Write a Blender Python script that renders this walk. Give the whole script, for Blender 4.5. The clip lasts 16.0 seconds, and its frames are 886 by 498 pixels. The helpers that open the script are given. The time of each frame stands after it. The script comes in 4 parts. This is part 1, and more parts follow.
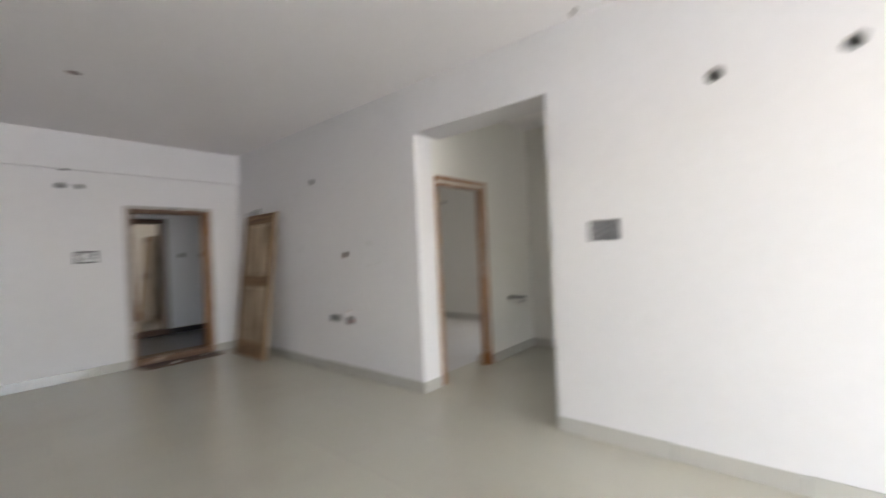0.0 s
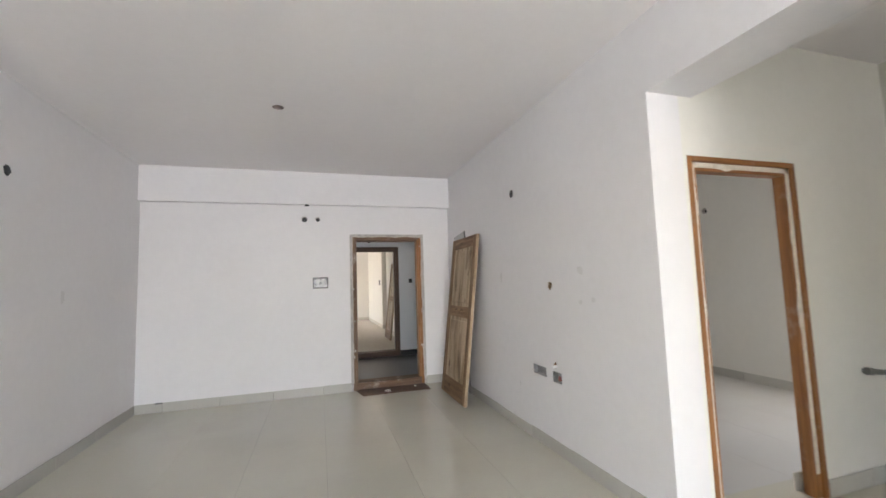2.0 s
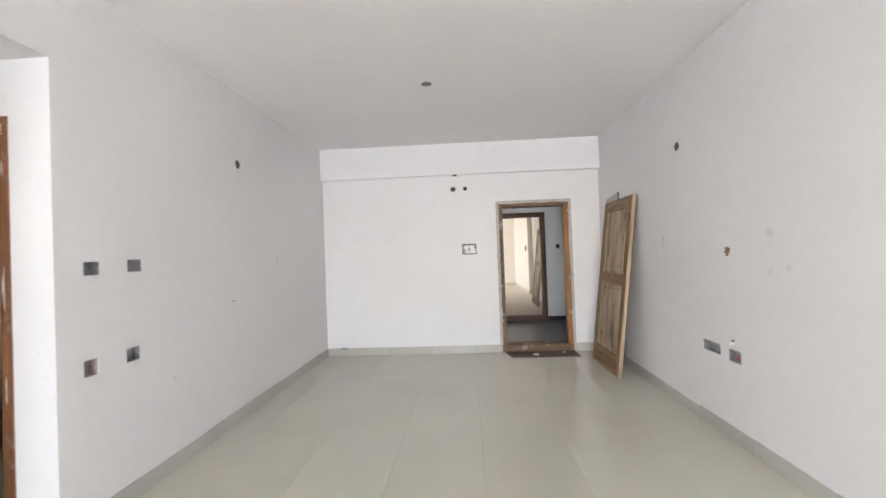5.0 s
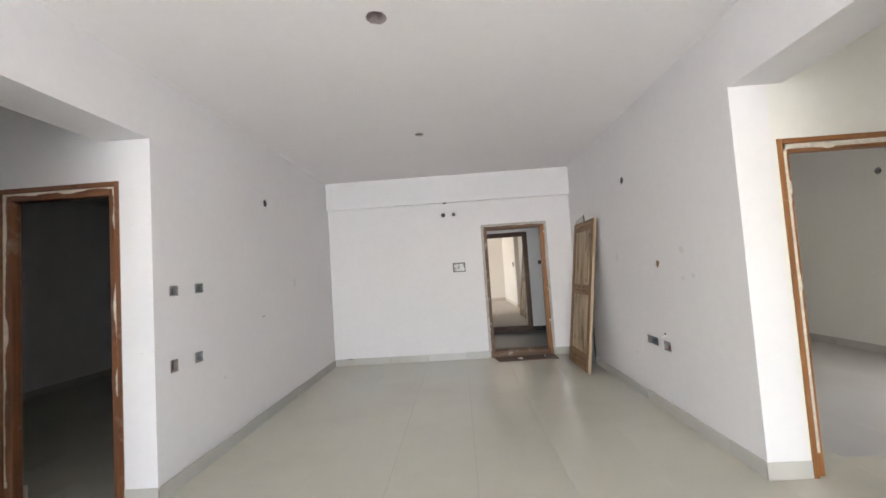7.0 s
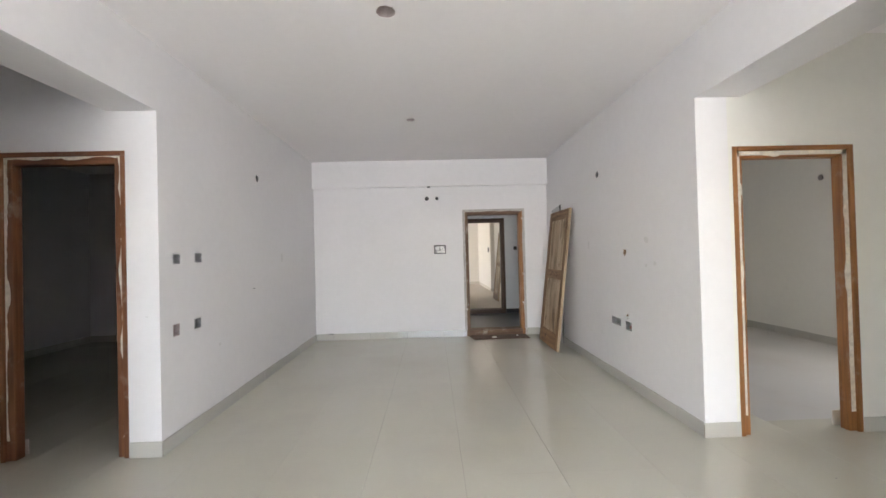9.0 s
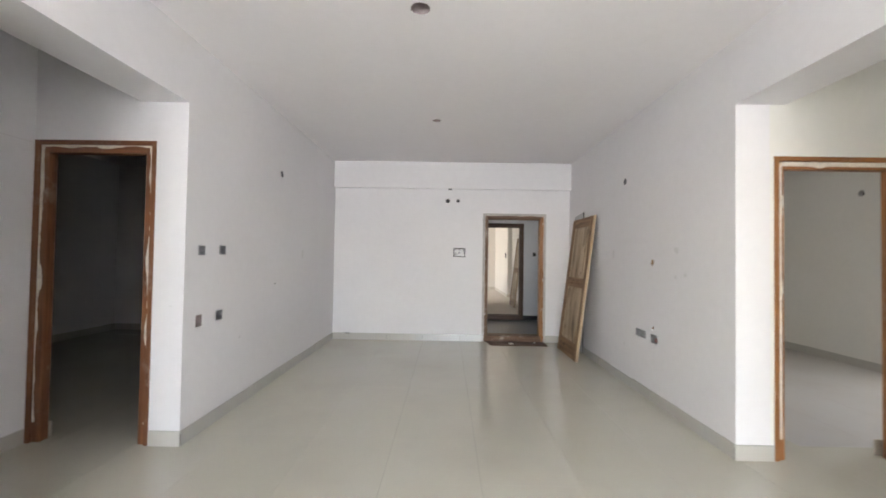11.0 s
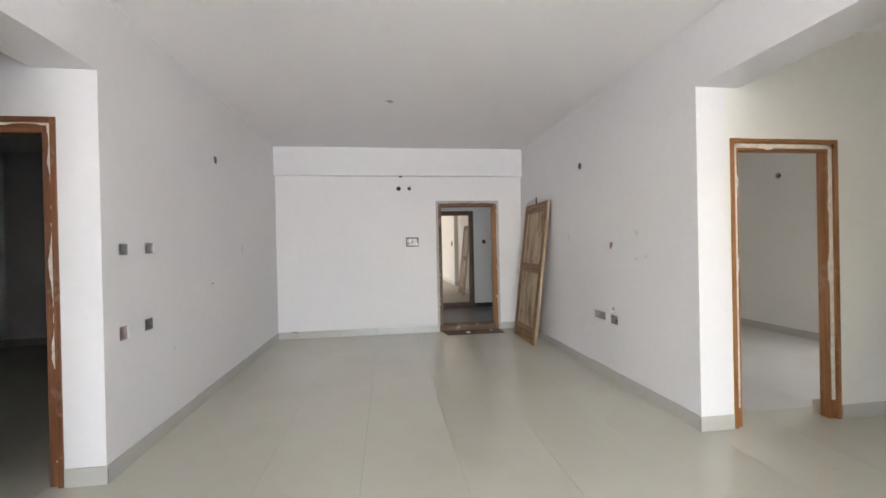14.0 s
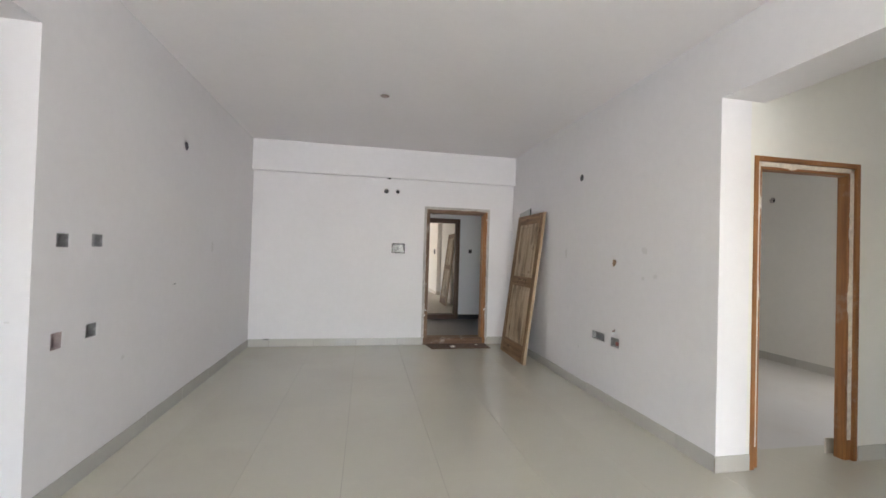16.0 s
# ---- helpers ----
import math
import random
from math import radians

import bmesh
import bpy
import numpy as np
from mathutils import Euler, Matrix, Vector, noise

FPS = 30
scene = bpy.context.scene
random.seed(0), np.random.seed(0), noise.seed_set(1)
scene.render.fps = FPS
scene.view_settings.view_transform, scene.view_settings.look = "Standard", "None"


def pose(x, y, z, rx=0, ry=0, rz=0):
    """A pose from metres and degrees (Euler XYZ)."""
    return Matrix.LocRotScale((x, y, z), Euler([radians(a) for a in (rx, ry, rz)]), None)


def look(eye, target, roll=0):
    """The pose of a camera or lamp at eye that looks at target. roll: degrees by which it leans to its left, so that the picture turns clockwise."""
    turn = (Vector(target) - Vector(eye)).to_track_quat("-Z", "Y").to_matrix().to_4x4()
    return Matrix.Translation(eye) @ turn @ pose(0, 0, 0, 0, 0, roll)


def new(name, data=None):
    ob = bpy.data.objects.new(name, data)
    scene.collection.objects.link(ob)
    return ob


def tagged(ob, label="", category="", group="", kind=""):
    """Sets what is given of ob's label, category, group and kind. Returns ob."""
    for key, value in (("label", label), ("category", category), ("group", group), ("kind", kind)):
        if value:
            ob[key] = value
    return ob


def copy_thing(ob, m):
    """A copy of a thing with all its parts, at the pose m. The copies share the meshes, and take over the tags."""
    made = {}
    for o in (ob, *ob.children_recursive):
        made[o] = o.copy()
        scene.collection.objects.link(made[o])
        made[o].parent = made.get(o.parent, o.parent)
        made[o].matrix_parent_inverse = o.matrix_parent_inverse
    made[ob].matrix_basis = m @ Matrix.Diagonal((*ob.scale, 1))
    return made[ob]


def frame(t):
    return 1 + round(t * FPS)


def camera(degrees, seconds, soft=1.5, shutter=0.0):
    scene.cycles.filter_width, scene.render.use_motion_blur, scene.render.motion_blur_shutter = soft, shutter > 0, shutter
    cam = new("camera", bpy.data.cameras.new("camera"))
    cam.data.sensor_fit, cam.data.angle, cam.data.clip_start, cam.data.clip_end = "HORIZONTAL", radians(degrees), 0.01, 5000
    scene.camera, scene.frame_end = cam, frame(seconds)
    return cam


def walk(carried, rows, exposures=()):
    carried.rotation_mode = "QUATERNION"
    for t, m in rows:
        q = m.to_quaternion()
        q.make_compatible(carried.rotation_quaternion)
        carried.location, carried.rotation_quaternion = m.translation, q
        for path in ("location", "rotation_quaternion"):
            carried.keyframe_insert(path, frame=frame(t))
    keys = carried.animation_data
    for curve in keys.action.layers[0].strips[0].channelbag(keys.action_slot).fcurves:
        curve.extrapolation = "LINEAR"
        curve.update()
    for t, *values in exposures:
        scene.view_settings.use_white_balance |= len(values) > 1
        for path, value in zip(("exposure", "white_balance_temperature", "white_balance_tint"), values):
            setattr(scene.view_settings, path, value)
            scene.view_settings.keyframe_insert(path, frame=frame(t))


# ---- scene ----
cam = camera(95.5, 16.0, soft=1.6, shutter=0.6)
PATH = [
    (0, (0.361, 0.344, 1.32), (1.896, 1.626, 1.324), -2.5),
    (0.1, (0.459, 0.366, 1.324), (1.868, 1.785, 1.297), -3.5),
    (0.2, (0.489, 0.383, 1.321), (1.828, 1.869, 1.333), -3.4),
    (0.5, (0.667, 0.452, 1.307), (1.92, 2.009, 1.237), -2.8),
    (0.7, (0.754, 0.538, 1.296), (1.97, 2.126, 1.299), -0.4),
    (1, (0.932, 0.684, 1.352), (2.014, 2.365, 1.393), 2.2),
    (1.5, (1.07, 0.897, 1.319), (1.884, 2.724, 1.36), -0.8),
    (1.7, (1.193, 0.988, 1.349), (1.878, 2.865, 1.434), -2.5),
    (2, (1.288, 1.136, 1.361), (1.877, 3.04, 1.53), -1.9),
    (2.2, (1.287, 1.217, 1.357), (1.869, 3.127, 1.471), -1.5),
    (2.5, (1.263, 1.402, 1.351), (1.757, 3.339, 1.411), 1.3),
    (2.7, (1.312, 1.515, 1.325), (1.631, 3.487, 1.429), 1.9),
    (3, (1.272, 1.616, 1.324), (1.524, 3.6, 1.334), -2.2),
    (3.2, (1.284, 1.678, 1.339), (1.433, 3.672, 1.315), -3.0),
    (3.5, (1.269, 1.697, 1.34), (1.404, 3.693, 1.333), -2.1),
    (4, (1.253, 1.589, 1.349), (1.417, 3.582, 1.323), -1.0),
    (4.5, (1.292, 1.386, 1.344), (1.307, 3.386, 1.382), -1.0),
    (5, (1.277, 1.106, 1.364), (1.156, 3.102, 1.388), -2.1),
    (5.2, (1.284, 1.012, 1.339), (1.237, 3.008, 1.46), -2.1),
    (7.3, (1.307, 0.27, 1.369), (1.23, 2.265, 1.477), -3.8),
    (7.5, (1.253, 0.225, 1.355), (1.199, 2.222, 1.453), -1.7),
    (8, (1.179, 0.124, 1.329), (1.148, 2.123, 1.344), -1.0),
    (8.2, (1.169, 0.099, 1.341), (1.197, 2.099, 1.344), -1.4),
    (10.3, (1.189, 0.093, 1.34), (1.26, 2.091, 1.415), -1.3),
    (10.5, (1.175, 0.105, 1.336), (1.269, 2.101, 1.412), -0.4),
    (11, (1.113, 0.146, 1.326), (1.091, 2.146, 1.37), 0.9),
    (11.5, (1.006, 0.29, 1.32), (0.914, 2.286, 1.418), -1.6),
    (12, (0.944, 0.344, 1.329), (0.912, 2.343, 1.369), -0.9),
    (12.5, (0.826, 0.316, 1.35), (1.031, 2.303, 1.444), -2.3),
    (13, (0.792, 0.307, 1.32), (1.169, 2.271, 1.278), 0.2),
    (13.5, (0.838, 0.323, 1.32), (1.147, 2.299, 1.274), -1.8),
    (14, (0.921, 0.359, 1.326), (1.194, 2.34, 1.317), -1.2),
    (14.5, (0.958, 0.389, 1.322), (1.17, 2.378, 1.318), -0.6),
    (15, (0.958, 0.459, 1.314), (1.13, 2.451, 1.267), -0.3),
    (15.5, (0.886, 0.616, 1.325), (1.23, 2.586, 1.308), 2.7),
    (16, (0.837, 0.69, 1.336), (1.214, 2.654, 1.366), 1.7),
]
walk(cam, [(t, look(eye, target, roll)) for t, eye, target, roll in PATH],
     [(0, 2.97), (0.5, 3.03), (1, 3.21), (1.5, 3.47), (2, 3.54), (2.5, 3.59), (3, 3.61), (3.5, 3.81), (4, 3.89), (4.5, 3.89), (5, 3.87),
      (7.5, 3.51), (8, 3.49), (10.5, 3.52), (13, 3.51), (15, 3.47), (16, 3.39)])

# ---- world and large lights ----
SUN_EL, SUN_AZ = 42.0, 218.0
world = bpy.data.worlds.new("sky_world")
scene.world = world
world.use_nodes = True
wn = world.node_tree
sky = wn.nodes.new("ShaderNodeTexSky")
sky.sky_type, sky.sun_disc = "NISHITA", False
sky.sun_elevation, sky.sun_rotation = radians(SUN_EL), radians(SUN_AZ)
wn.nodes["Background"].inputs["Strength"].default_value = 0.1
wn.links.new(sky.outputs["Color"], wn.nodes["Background"].inputs["Color"])

sun = new("sun", bpy.data.lights.new("sun", "SUN"))
sun.data.energy, sun.data.angle, sun.data.color = 5.0, radians(0.5), (1.0, 0.985, 0.97)
az, el = radians(SUN_AZ), radians(SUN_EL)
sun.matrix_world = look((math.sin(az) * math.cos(el) * 40, math.cos(az) * math.cos(el) * 40, math.sin(el) * 40), (0, 0, 0))


def sky_lamp(name, eye, target, w, h, watts, colour):
    """An area lamp at an opening that stands in for the sky's light, or adds fill where no source is seen."""
    ob = new(name, bpy.data.lights.new(name, "AREA"))
    ob.data.shape, ob.data.size, ob.data.size_y = "RECTANGLE", w, h
    ob.data.energy, ob.data.color = watts, colour
    ob.matrix_world = look(eye, target)
    return ob


sky_lamp("daylight_balcony", (1.175, -4.95, 1.15), (1.175, 0.0, 1.05), 3.2, 2.25, 22.5, (0.905, 0.92, 1.0))
sky_lamp("daylight_side", (-3.7, -2.65, 3.1), (-0.5, -2.4, 1.2), 3.5, 3.2, 40, (0.84, 0.91, 1.0))
sky_lamp("daylight_kitchen", (4.2, -4.1, 1.5), (4.75, -1.0, 0.1), 1.3, 1.1, 4.1, (1.0, 0.99, 0.97))
sky_lamp("daylight_bedroom", (6.55, 3.7, 1.5), (5.0, 3.6, 0.2), 1.0, 1.1, 2.9, (1.0, 0.96, 0.93))
# added weak fill for the landing, from an opening out of view
sky_lamp("fill_landing", (-0.8, 8.0, 1.4), (3.0, 8.3, 1.0), 1.2, 1.3, 0.12, (0.86, 0.92, 1.0))
sky_lamp("daylight_opposite", (-0.95, 15.9, 1.3), (3.1, 15.0, 0.7), 2.3, 1.95, 4.6, (1.0, 0.93, 0.87))
# added fill at an unseen vent, gives the bathroom louvres dim light
sky_lamp("fill_bathroom", (7.25, 2.0, 2.2), (6.0, 2.3, 1.6), 0.35, 0.3, 0.08, (0.9, 0.95, 1.0))

# ---- materials ----


def material(name):
    m = bpy.data.materials.new(name)
    m.use_nodes = True
    nt = m.node_tree
    return m, nt, nt.nodes["Principled BSDF"]


def link(nt, a, b):
    nt.links.new(a, b)


def noise_tex(nt, coord, scale, detail=4.0, rough=0.55, stretch=None):
    n = nt.nodes.new("ShaderNodeTexNoise")
    n.inputs["Scale"].default_value, n.inputs["Detail"].default_value = scale, detail
    n.inputs["Roughness"].default_value = rough
    if stretch:
        mp = nt.nodes.new("ShaderNodeMapping")
        mp.inputs["Scale"].default_value = stretch
        link(nt, coord, mp.inputs["Vector"])
        coord = mp.outputs["Vector"]
    link(nt, coord, n.inputs["Vector"])
    return n.outputs["Fac"]


def ramp(nt, fac, stops):
    r = nt.nodes.new("ShaderNodeValToRGB")
    els = r.color_ramp.elements
    els[0].position, els[0].color = stops[0][0], (*stops[0][1], 1)
    els[1].position, els[1].color = stops[-1][0], (*stops[-1][1], 1)
    for p, c in stops[1:-1]:
        e = els.new(p)
        e.color = (*c, 1)
    link(nt, fac, r.inputs["Fac"])
    return r.outputs["Color"]


def mixed(nt, fac, a, b, mode="MIX"):
    mx = nt.nodes.new("ShaderNodeMix")
    mx.data_type, mx.blend_type = "RGBA", mode
    for sock, v in ((mx.inputs[0], fac), (mx.inputs[6], a), (mx.inputs[7], b)):
        if isinstance(v, (int, float)):
            sock.default_value = v
        elif isinstance(v, tuple):
            sock.default_value = (*v, 1)
        else:
            link(nt, v, sock)
    return mx.outputs[2]


def bump(nt, bs, height, strength, distance):
    b = nt.nodes.new("ShaderNodeBump")
    b.inputs["Strength"].default_value, b.inputs["Distance"].default_value = strength, distance
    link(nt, height, b.inputs["Height"])
    link(nt, b.outputs["Normal"], bs.inputs["Normal"])


def place(nt):
    return nt.nodes.new("ShaderNodeNewGeometry").outputs["Position"]


def local(nt):
    return nt.nodes.new("ShaderNodeTexCoord").outputs["Object"]


def scaled(c, k):
    return tuple(v * k for v in c)


def paint(name, colour, rough=0.6, stain=0.06):
    """Roller-applied wall putty and paint: faint patches, a little dust, very slight waviness."""
    m, nt, bs = material(name)
    p = place(nt)
    big = noise_tex(nt, p, 0.9, 3)
    fine = noise_tex(nt, p, 14.0, 5, 0.6)
    col = ramp(nt, big, [(0.3, scaled(colour, 1 - stain)), (0.7, colour)])
    col = mixed(nt, 0.35, col, ramp(nt, fine, [(0.35, scaled(colour, 1 - stain)), (0.65, colour)]))
    smear = noise_tex(nt, p, 3.5, 6, 0.7, (1.0, 1.0, 0.35))
    col = mixed(nt, ramp(nt, smear, [(0.66, (0, 0, 0)), (0.82, (0.3, 0.3, 0.3))]), col, scaled(colour, 0.86))
    link(nt, col, bs.inputs["Base Color"])
    bs.inputs["Roughness"].default_value = rough
    bump(nt, bs, noise_tex(nt, p, 5.0, 6, 0.62), 0.08, 0.02)
    return m


def tile_mat(name, colour, rough=0.1, vary=0.05, haze=0.08, ior=1.5):
    """Polished vitrified tile: per-piece tone, faint salt-and-pepper grain, hazy dust film."""
    m, nt, bs = material(name)
    p = place(nt)
    info = nt.nodes.new("ShaderNodeObjectInfo").outputs["Random"]
    col = ramp(nt, info, [(0.0, scaled(colour, 1 - vary)), (1.0, scaled(colour, 1 + vary * 0.4))])
    speck = noise_tex(nt, p, 160.0, 3, 0.7)
    col = mixed(nt, ramp(nt, speck, [(0.58, (0, 0, 0)), (0.7, (0.5, 0.5, 0.5))]), col, scaled(colour, 0.86))
    dust = noise_tex(nt, p, 2.2, 7, 0.68)
    dustf = ramp(nt, dust, [(0.42, (0, 0, 0)), (0.75, (0.35, 0.35, 0.35))])
    col = mixed(nt, dustf, col, (0.62, 0.60, 0.56))
    smudge = noise_tex(nt, p, 1.1, 5, 0.6)
    col = mixed(nt, ramp(nt, smudge, [(0.46, (0, 0, 0)), (0.68, (0.5, 0.5, 0.5))]), col, tuple(c * k for c, k in zip(colour, (0.88, 0.84, 0.81))))
    link(nt, col, bs.inputs["Base Color"])
    rr = ramp(nt, dust, [(0.35, (rough, rough, rough)), (0.8, (rough + haze,) * 3)])
    link(nt, rr, bs.inputs["Roughness"])
    bs.inputs["IOR"].default_value = ior
    bump(nt, bs, noise_tex(nt, p, 9.0, 4, 0.6), 0.02, 0.003)
    return m


def wood_mat(name, axis, dark, mid, light, rough=0.5, scale=1.0, smudge=0.0, knots=0.0):
    """Bare or stained timber with grain along one axis of its own thing."""
    m, nt, bs = material(name)
    c = local(nt)
    st = [9.0 * scale] * 3
    st[axis] = 0.55 * scale
    g1 = noise_tex(nt, c, 2.2, 6, 0.65, tuple(st))
    st2 = [70.0 * scale] * 3
    st2[axis] = 2.5 * scale
    g2 = noise_tex(nt, c, 1.0, 4, 0.6, tuple(st2))
    col = ramp(nt, g1, [(0.28, dark), (0.5, mid), (0.72, light)])
    col = mixed(nt, ramp(nt, g2, [(0.45, (0, 0, 0)), (0.7, (0.55, 0.55, 0.55))]), col, dark)
    if knots:
        k1 = noise_tex(nt, c, 3.4, 4, 0.6, tuple(0.45 if i == axis else 2.2 for i in range(3)))
        col = mixed(nt, ramp(nt, k1, [(0.54, (0, 0, 0)), (0.66, (knots * 0.7,) * 3), (0.74, (knots,) * 3)]), col, scaled(dark, 0.6))
    if smudge:
        s1 = noise_tex(nt, c, 5.0, 6, 0.72)
        col = mixed(nt, ramp(nt, s1, [(0.55, (0, 0, 0)), (0.72, (smudge,) * 3)]), col, (0.62, 0.58, 0.52))
    link(nt, col, bs.inputs["Base Color"])
    bs.inputs["Roughness"].default_value = rough
    bump(nt, bs, g2, 0.25, 0.002)
    return m


def plain(name, colour, rough=0.5, metal=0.0, vary=0.15, scale=20.0, bumps=0.15):
    m, nt, bs = material(name)
    c = place(nt)
    n = noise_tex(nt, c, scale, 5, 0.65)
    link(nt, ramp(nt, n, [(0.3, scaled(colour, 1 - vary)), (0.7, scaled(colour, 1 + vary))]), bs.inputs["Base Color"])
    bs.inputs["Roughness"].default_value, bs.inputs["Metallic"].default_value = rough, metal
    bump(nt, bs, n, bumps, 0.004)
    return m


WALL = paint("white_wall_paint", (0.815, 0.798, 0.806))
CEIL = paint("white_ceiling_paint", (0.90, 0.87, 0.872), 0.75, 0.04)
WARM = paint("cream_wall_paint", (0.815, 0.797, 0.745))
CREAM = paint("pinkish_cream_paint", (0.80, 0.755, 0.70))
# bluish white walls, with their shade put into the grey-blue colour
GREYWALL = paint("shaded_bluish_wall", (0.66, 0.67, 0.69))
TILE = tile_mat("beige_polished_tile", (0.60, 0.58, 0.485), 0.06, 0.02, 0.12)
SKIRT = tile_mat("pale_skirting_tile", (0.535, 0.52, 0.478), 0.03, 0.08, 0.03, 1.68)
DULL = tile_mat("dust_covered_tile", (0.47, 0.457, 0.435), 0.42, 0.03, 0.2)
DUSTY = plain("dusty_cream_tile", (0.62, 0.565, 0.49), 0.7, 0, 0.08, 8)
GROUT = plain("tile_grout", (0.235, 0.21, 0.175), 0.9, 0, 0.5, 6)
GRANITE = plain("dark_granite_floor", (0.085, 0.085, 0.085), 0.35, 0, 0.5, 40)
BLACK = plain("black_granite_skirting", (0.012, 0.012, 0.014), 0.3, 0, 0.3, 40)
CEMENT = plain("grey_cement_plaster", (0.46, 0.435, 0.415), 0.9, 0, 0.3, 25, 0.5)
PUTTY = plain("white_putty_smear", (0.74, 0.69, 0.61), 0.9, 0, 0.2, 30, 0.5)
STEEL = plain("galvanised_steel", (0.34, 0.34, 0.345), 0.45, 0.6, 0.25, 30)
PVC = plain("grey_plastic_pipe", (0.2, 0.2, 0.19), 0.45, 0, 0.15, 20)
DARKPVC = plain("black_conduit", (0.03, 0.03, 0.032), 0.6, 0, 0.3, 20)
RAW = plain("broken_brown_plaster", (0.30, 0.20, 0.125), 0.95, 0, 0.4, 60, 0.7)
DULLGREY = plain("dull_dark_grey", (0.16, 0.16, 0.165), 0.6, 0.3, 0.3, 30)
RED = plain("pink_conduit", (0.42, 0.16, 0.15), 0.6, 0, 0.2, 20)
PINKISH = plain("pinkish_grey_plaster", (0.40, 0.33, 0.32), 0.85, 0, 0.25, 40, 0.4)
ALU = plain("white_powder_coated_frame", (0.7, 0.7, 0.7), 0.4, 0, 0.05, 10)
TEAK_Z = wood_mat("stained_teak_upright", 2, (0.16, 0.062, 0.018), (0.30, 0.125, 0.036), (0.40, 0.18, 0.06), 0.45, 1.0, 0.25)
TEAK_X = wood_mat("stained_teak_across", 0, (0.16, 0.062, 0.018), (0.30, 0.125, 0.036), (0.40, 0.18, 0.06), 0.45, 1.0, 0.25)
WORN = ((0.09, 0.05, 0.03), (0.17, 0.095, 0.055), (0.27, 0.17, 0.105))
WORN_Z = wood_mat("worn_entrance_upright", 2, *WORN, 0.6, 1.0, 0.5)
WORN_X = wood_mat("worn_entrance_across", 0, *WORN, 0.6, 1.0, 0.5)
DARKWOOD_Z = wood_mat("dark_frame_upright", 2, (0.035, 0.018, 0.01), (0.07, 0.034, 0.018), (0.10, 0.05, 0.026), 0.5)
DARKWOOD_X = wood_mat("dark_frame_across", 0, (0.035, 0.018, 0.01), (0.07, 0.034, 0.018), (0.10, 0.05, 0.026), 0.5)
LEAF_STILE = wood_mat("raw_teak_stile", 2, (0.11, 0.058, 0.027), (0.27, 0.16, 0.08), (0.39, 0.26, 0.145), 0.6, 1.0, 0.0, 0.9)
LEAF_RAIL = wood_mat("raw_teak_rail", 0, (0.10, 0.05, 0.022), (0.24, 0.135, 0.065), (0.36, 0.23, 0.125), 0.6, 1.0, 0.0, 0.9)
LEAF_PANEL = wood_mat("raw_teak_panel", 2, (0.21, 0.135, 0.072), (0.49, 0.375, 0.25), (0.62, 0.50, 0.36), 0.65, 0.8, 0.0, 0.95)
KNOT = plain("dark_wood_knot", (0.115, 0.062, 0.03), 0.65, 0, 0.35, 60)
DARKTEAK = ((0.11, 0.042, 0.019), (0.21, 0.085, 0.036), (0.30, 0.135, 0.062))
TEAK2_Z = wood_mat("red_brown_teak_upright", 2, *DARKTEAK, 0.5, 1.0, 0.3)
TEAK2_X = wood_mat("red_brown_teak_across", 0, *DARKTEAK, 0.5, 1.0, 0.3)
FOIL = plain("dried_white_mortar", (0.84, 0.835, 0.83), 0.7, 0, 0.2, 60, 0.6)
GLASS, gnt, gbs = material("clear_glass")
clear, sheen, blend = (gnt.nodes.new("ShaderNode" + k) for k in ("BsdfTransparent", "BsdfGlossy", "MixShader"))
clear.inputs["Color"].default_value = (0.995, 1.0, 0.998, 1)
sheen.inputs["Roughness"].default_value = 0.02
blend.inputs[0].default_value = 0.03
for k, node in ((1, clear), (2, sheen)):
    gnt.links.new(node.outputs[0], blend.inputs[k])
gnt.links.new(blend.outputs[0], gnt.nodes["Material Output"].inputs["Surface"])
MAT = plain("brown_coir", (0.135, 0.09, 0.068), 0.95, 0, 0.35, 90, 0.9)
PATCH = paint("sanded_putty_patch", (0.735, 0.72, 0.715), 0.8, 0.08)
WHITEBOARD = plain("grey_laminate", (0.42, 0.42, 0.42), 0.35, 0, 0.08, 8)
EARTH = plain("dry_earth", (0.33, 0.30, 0.25), 0.95, 0, 0.3, 0.05)

# ---- building helpers ----
BASE = {}


def mesh_of(bm, name, mat, smooth=False):
    me = bpy.data.meshes.new(name)
    bmesh.ops.recalc_face_normals(bm, faces=bm.faces[:])
    if smooth:
        for f in bm.faces:
            f.smooth = True
    bm.to_mesh(me)
    bm.free()
    me.materials.append(mat)
    return me


def thing(name, at=(0, 0, 0), label="", category="", group="", kind=""):
    ob = new(name)
    ob.location = at
    ob.empty_display_size = 0.1
    BASE[ob.name] = Vector(at)
    return tagged(ob, label, category, group, kind)


def part(name, bm, mat, parent=None, label="", smooth=False):
    """Links a bmesh in world coordinates as one mesh object under a thing or a part."""
    o = BASE[parent.name] if parent else Vector((0, 0, 0))
    bmesh.ops.translate(bm, verts=bm.verts[:], vec=-o)
    ob = new(name, mesh_of(bm, name, mat, smooth))
    ob.parent = parent
    BASE[ob.name] = o
    return tagged(ob, label)


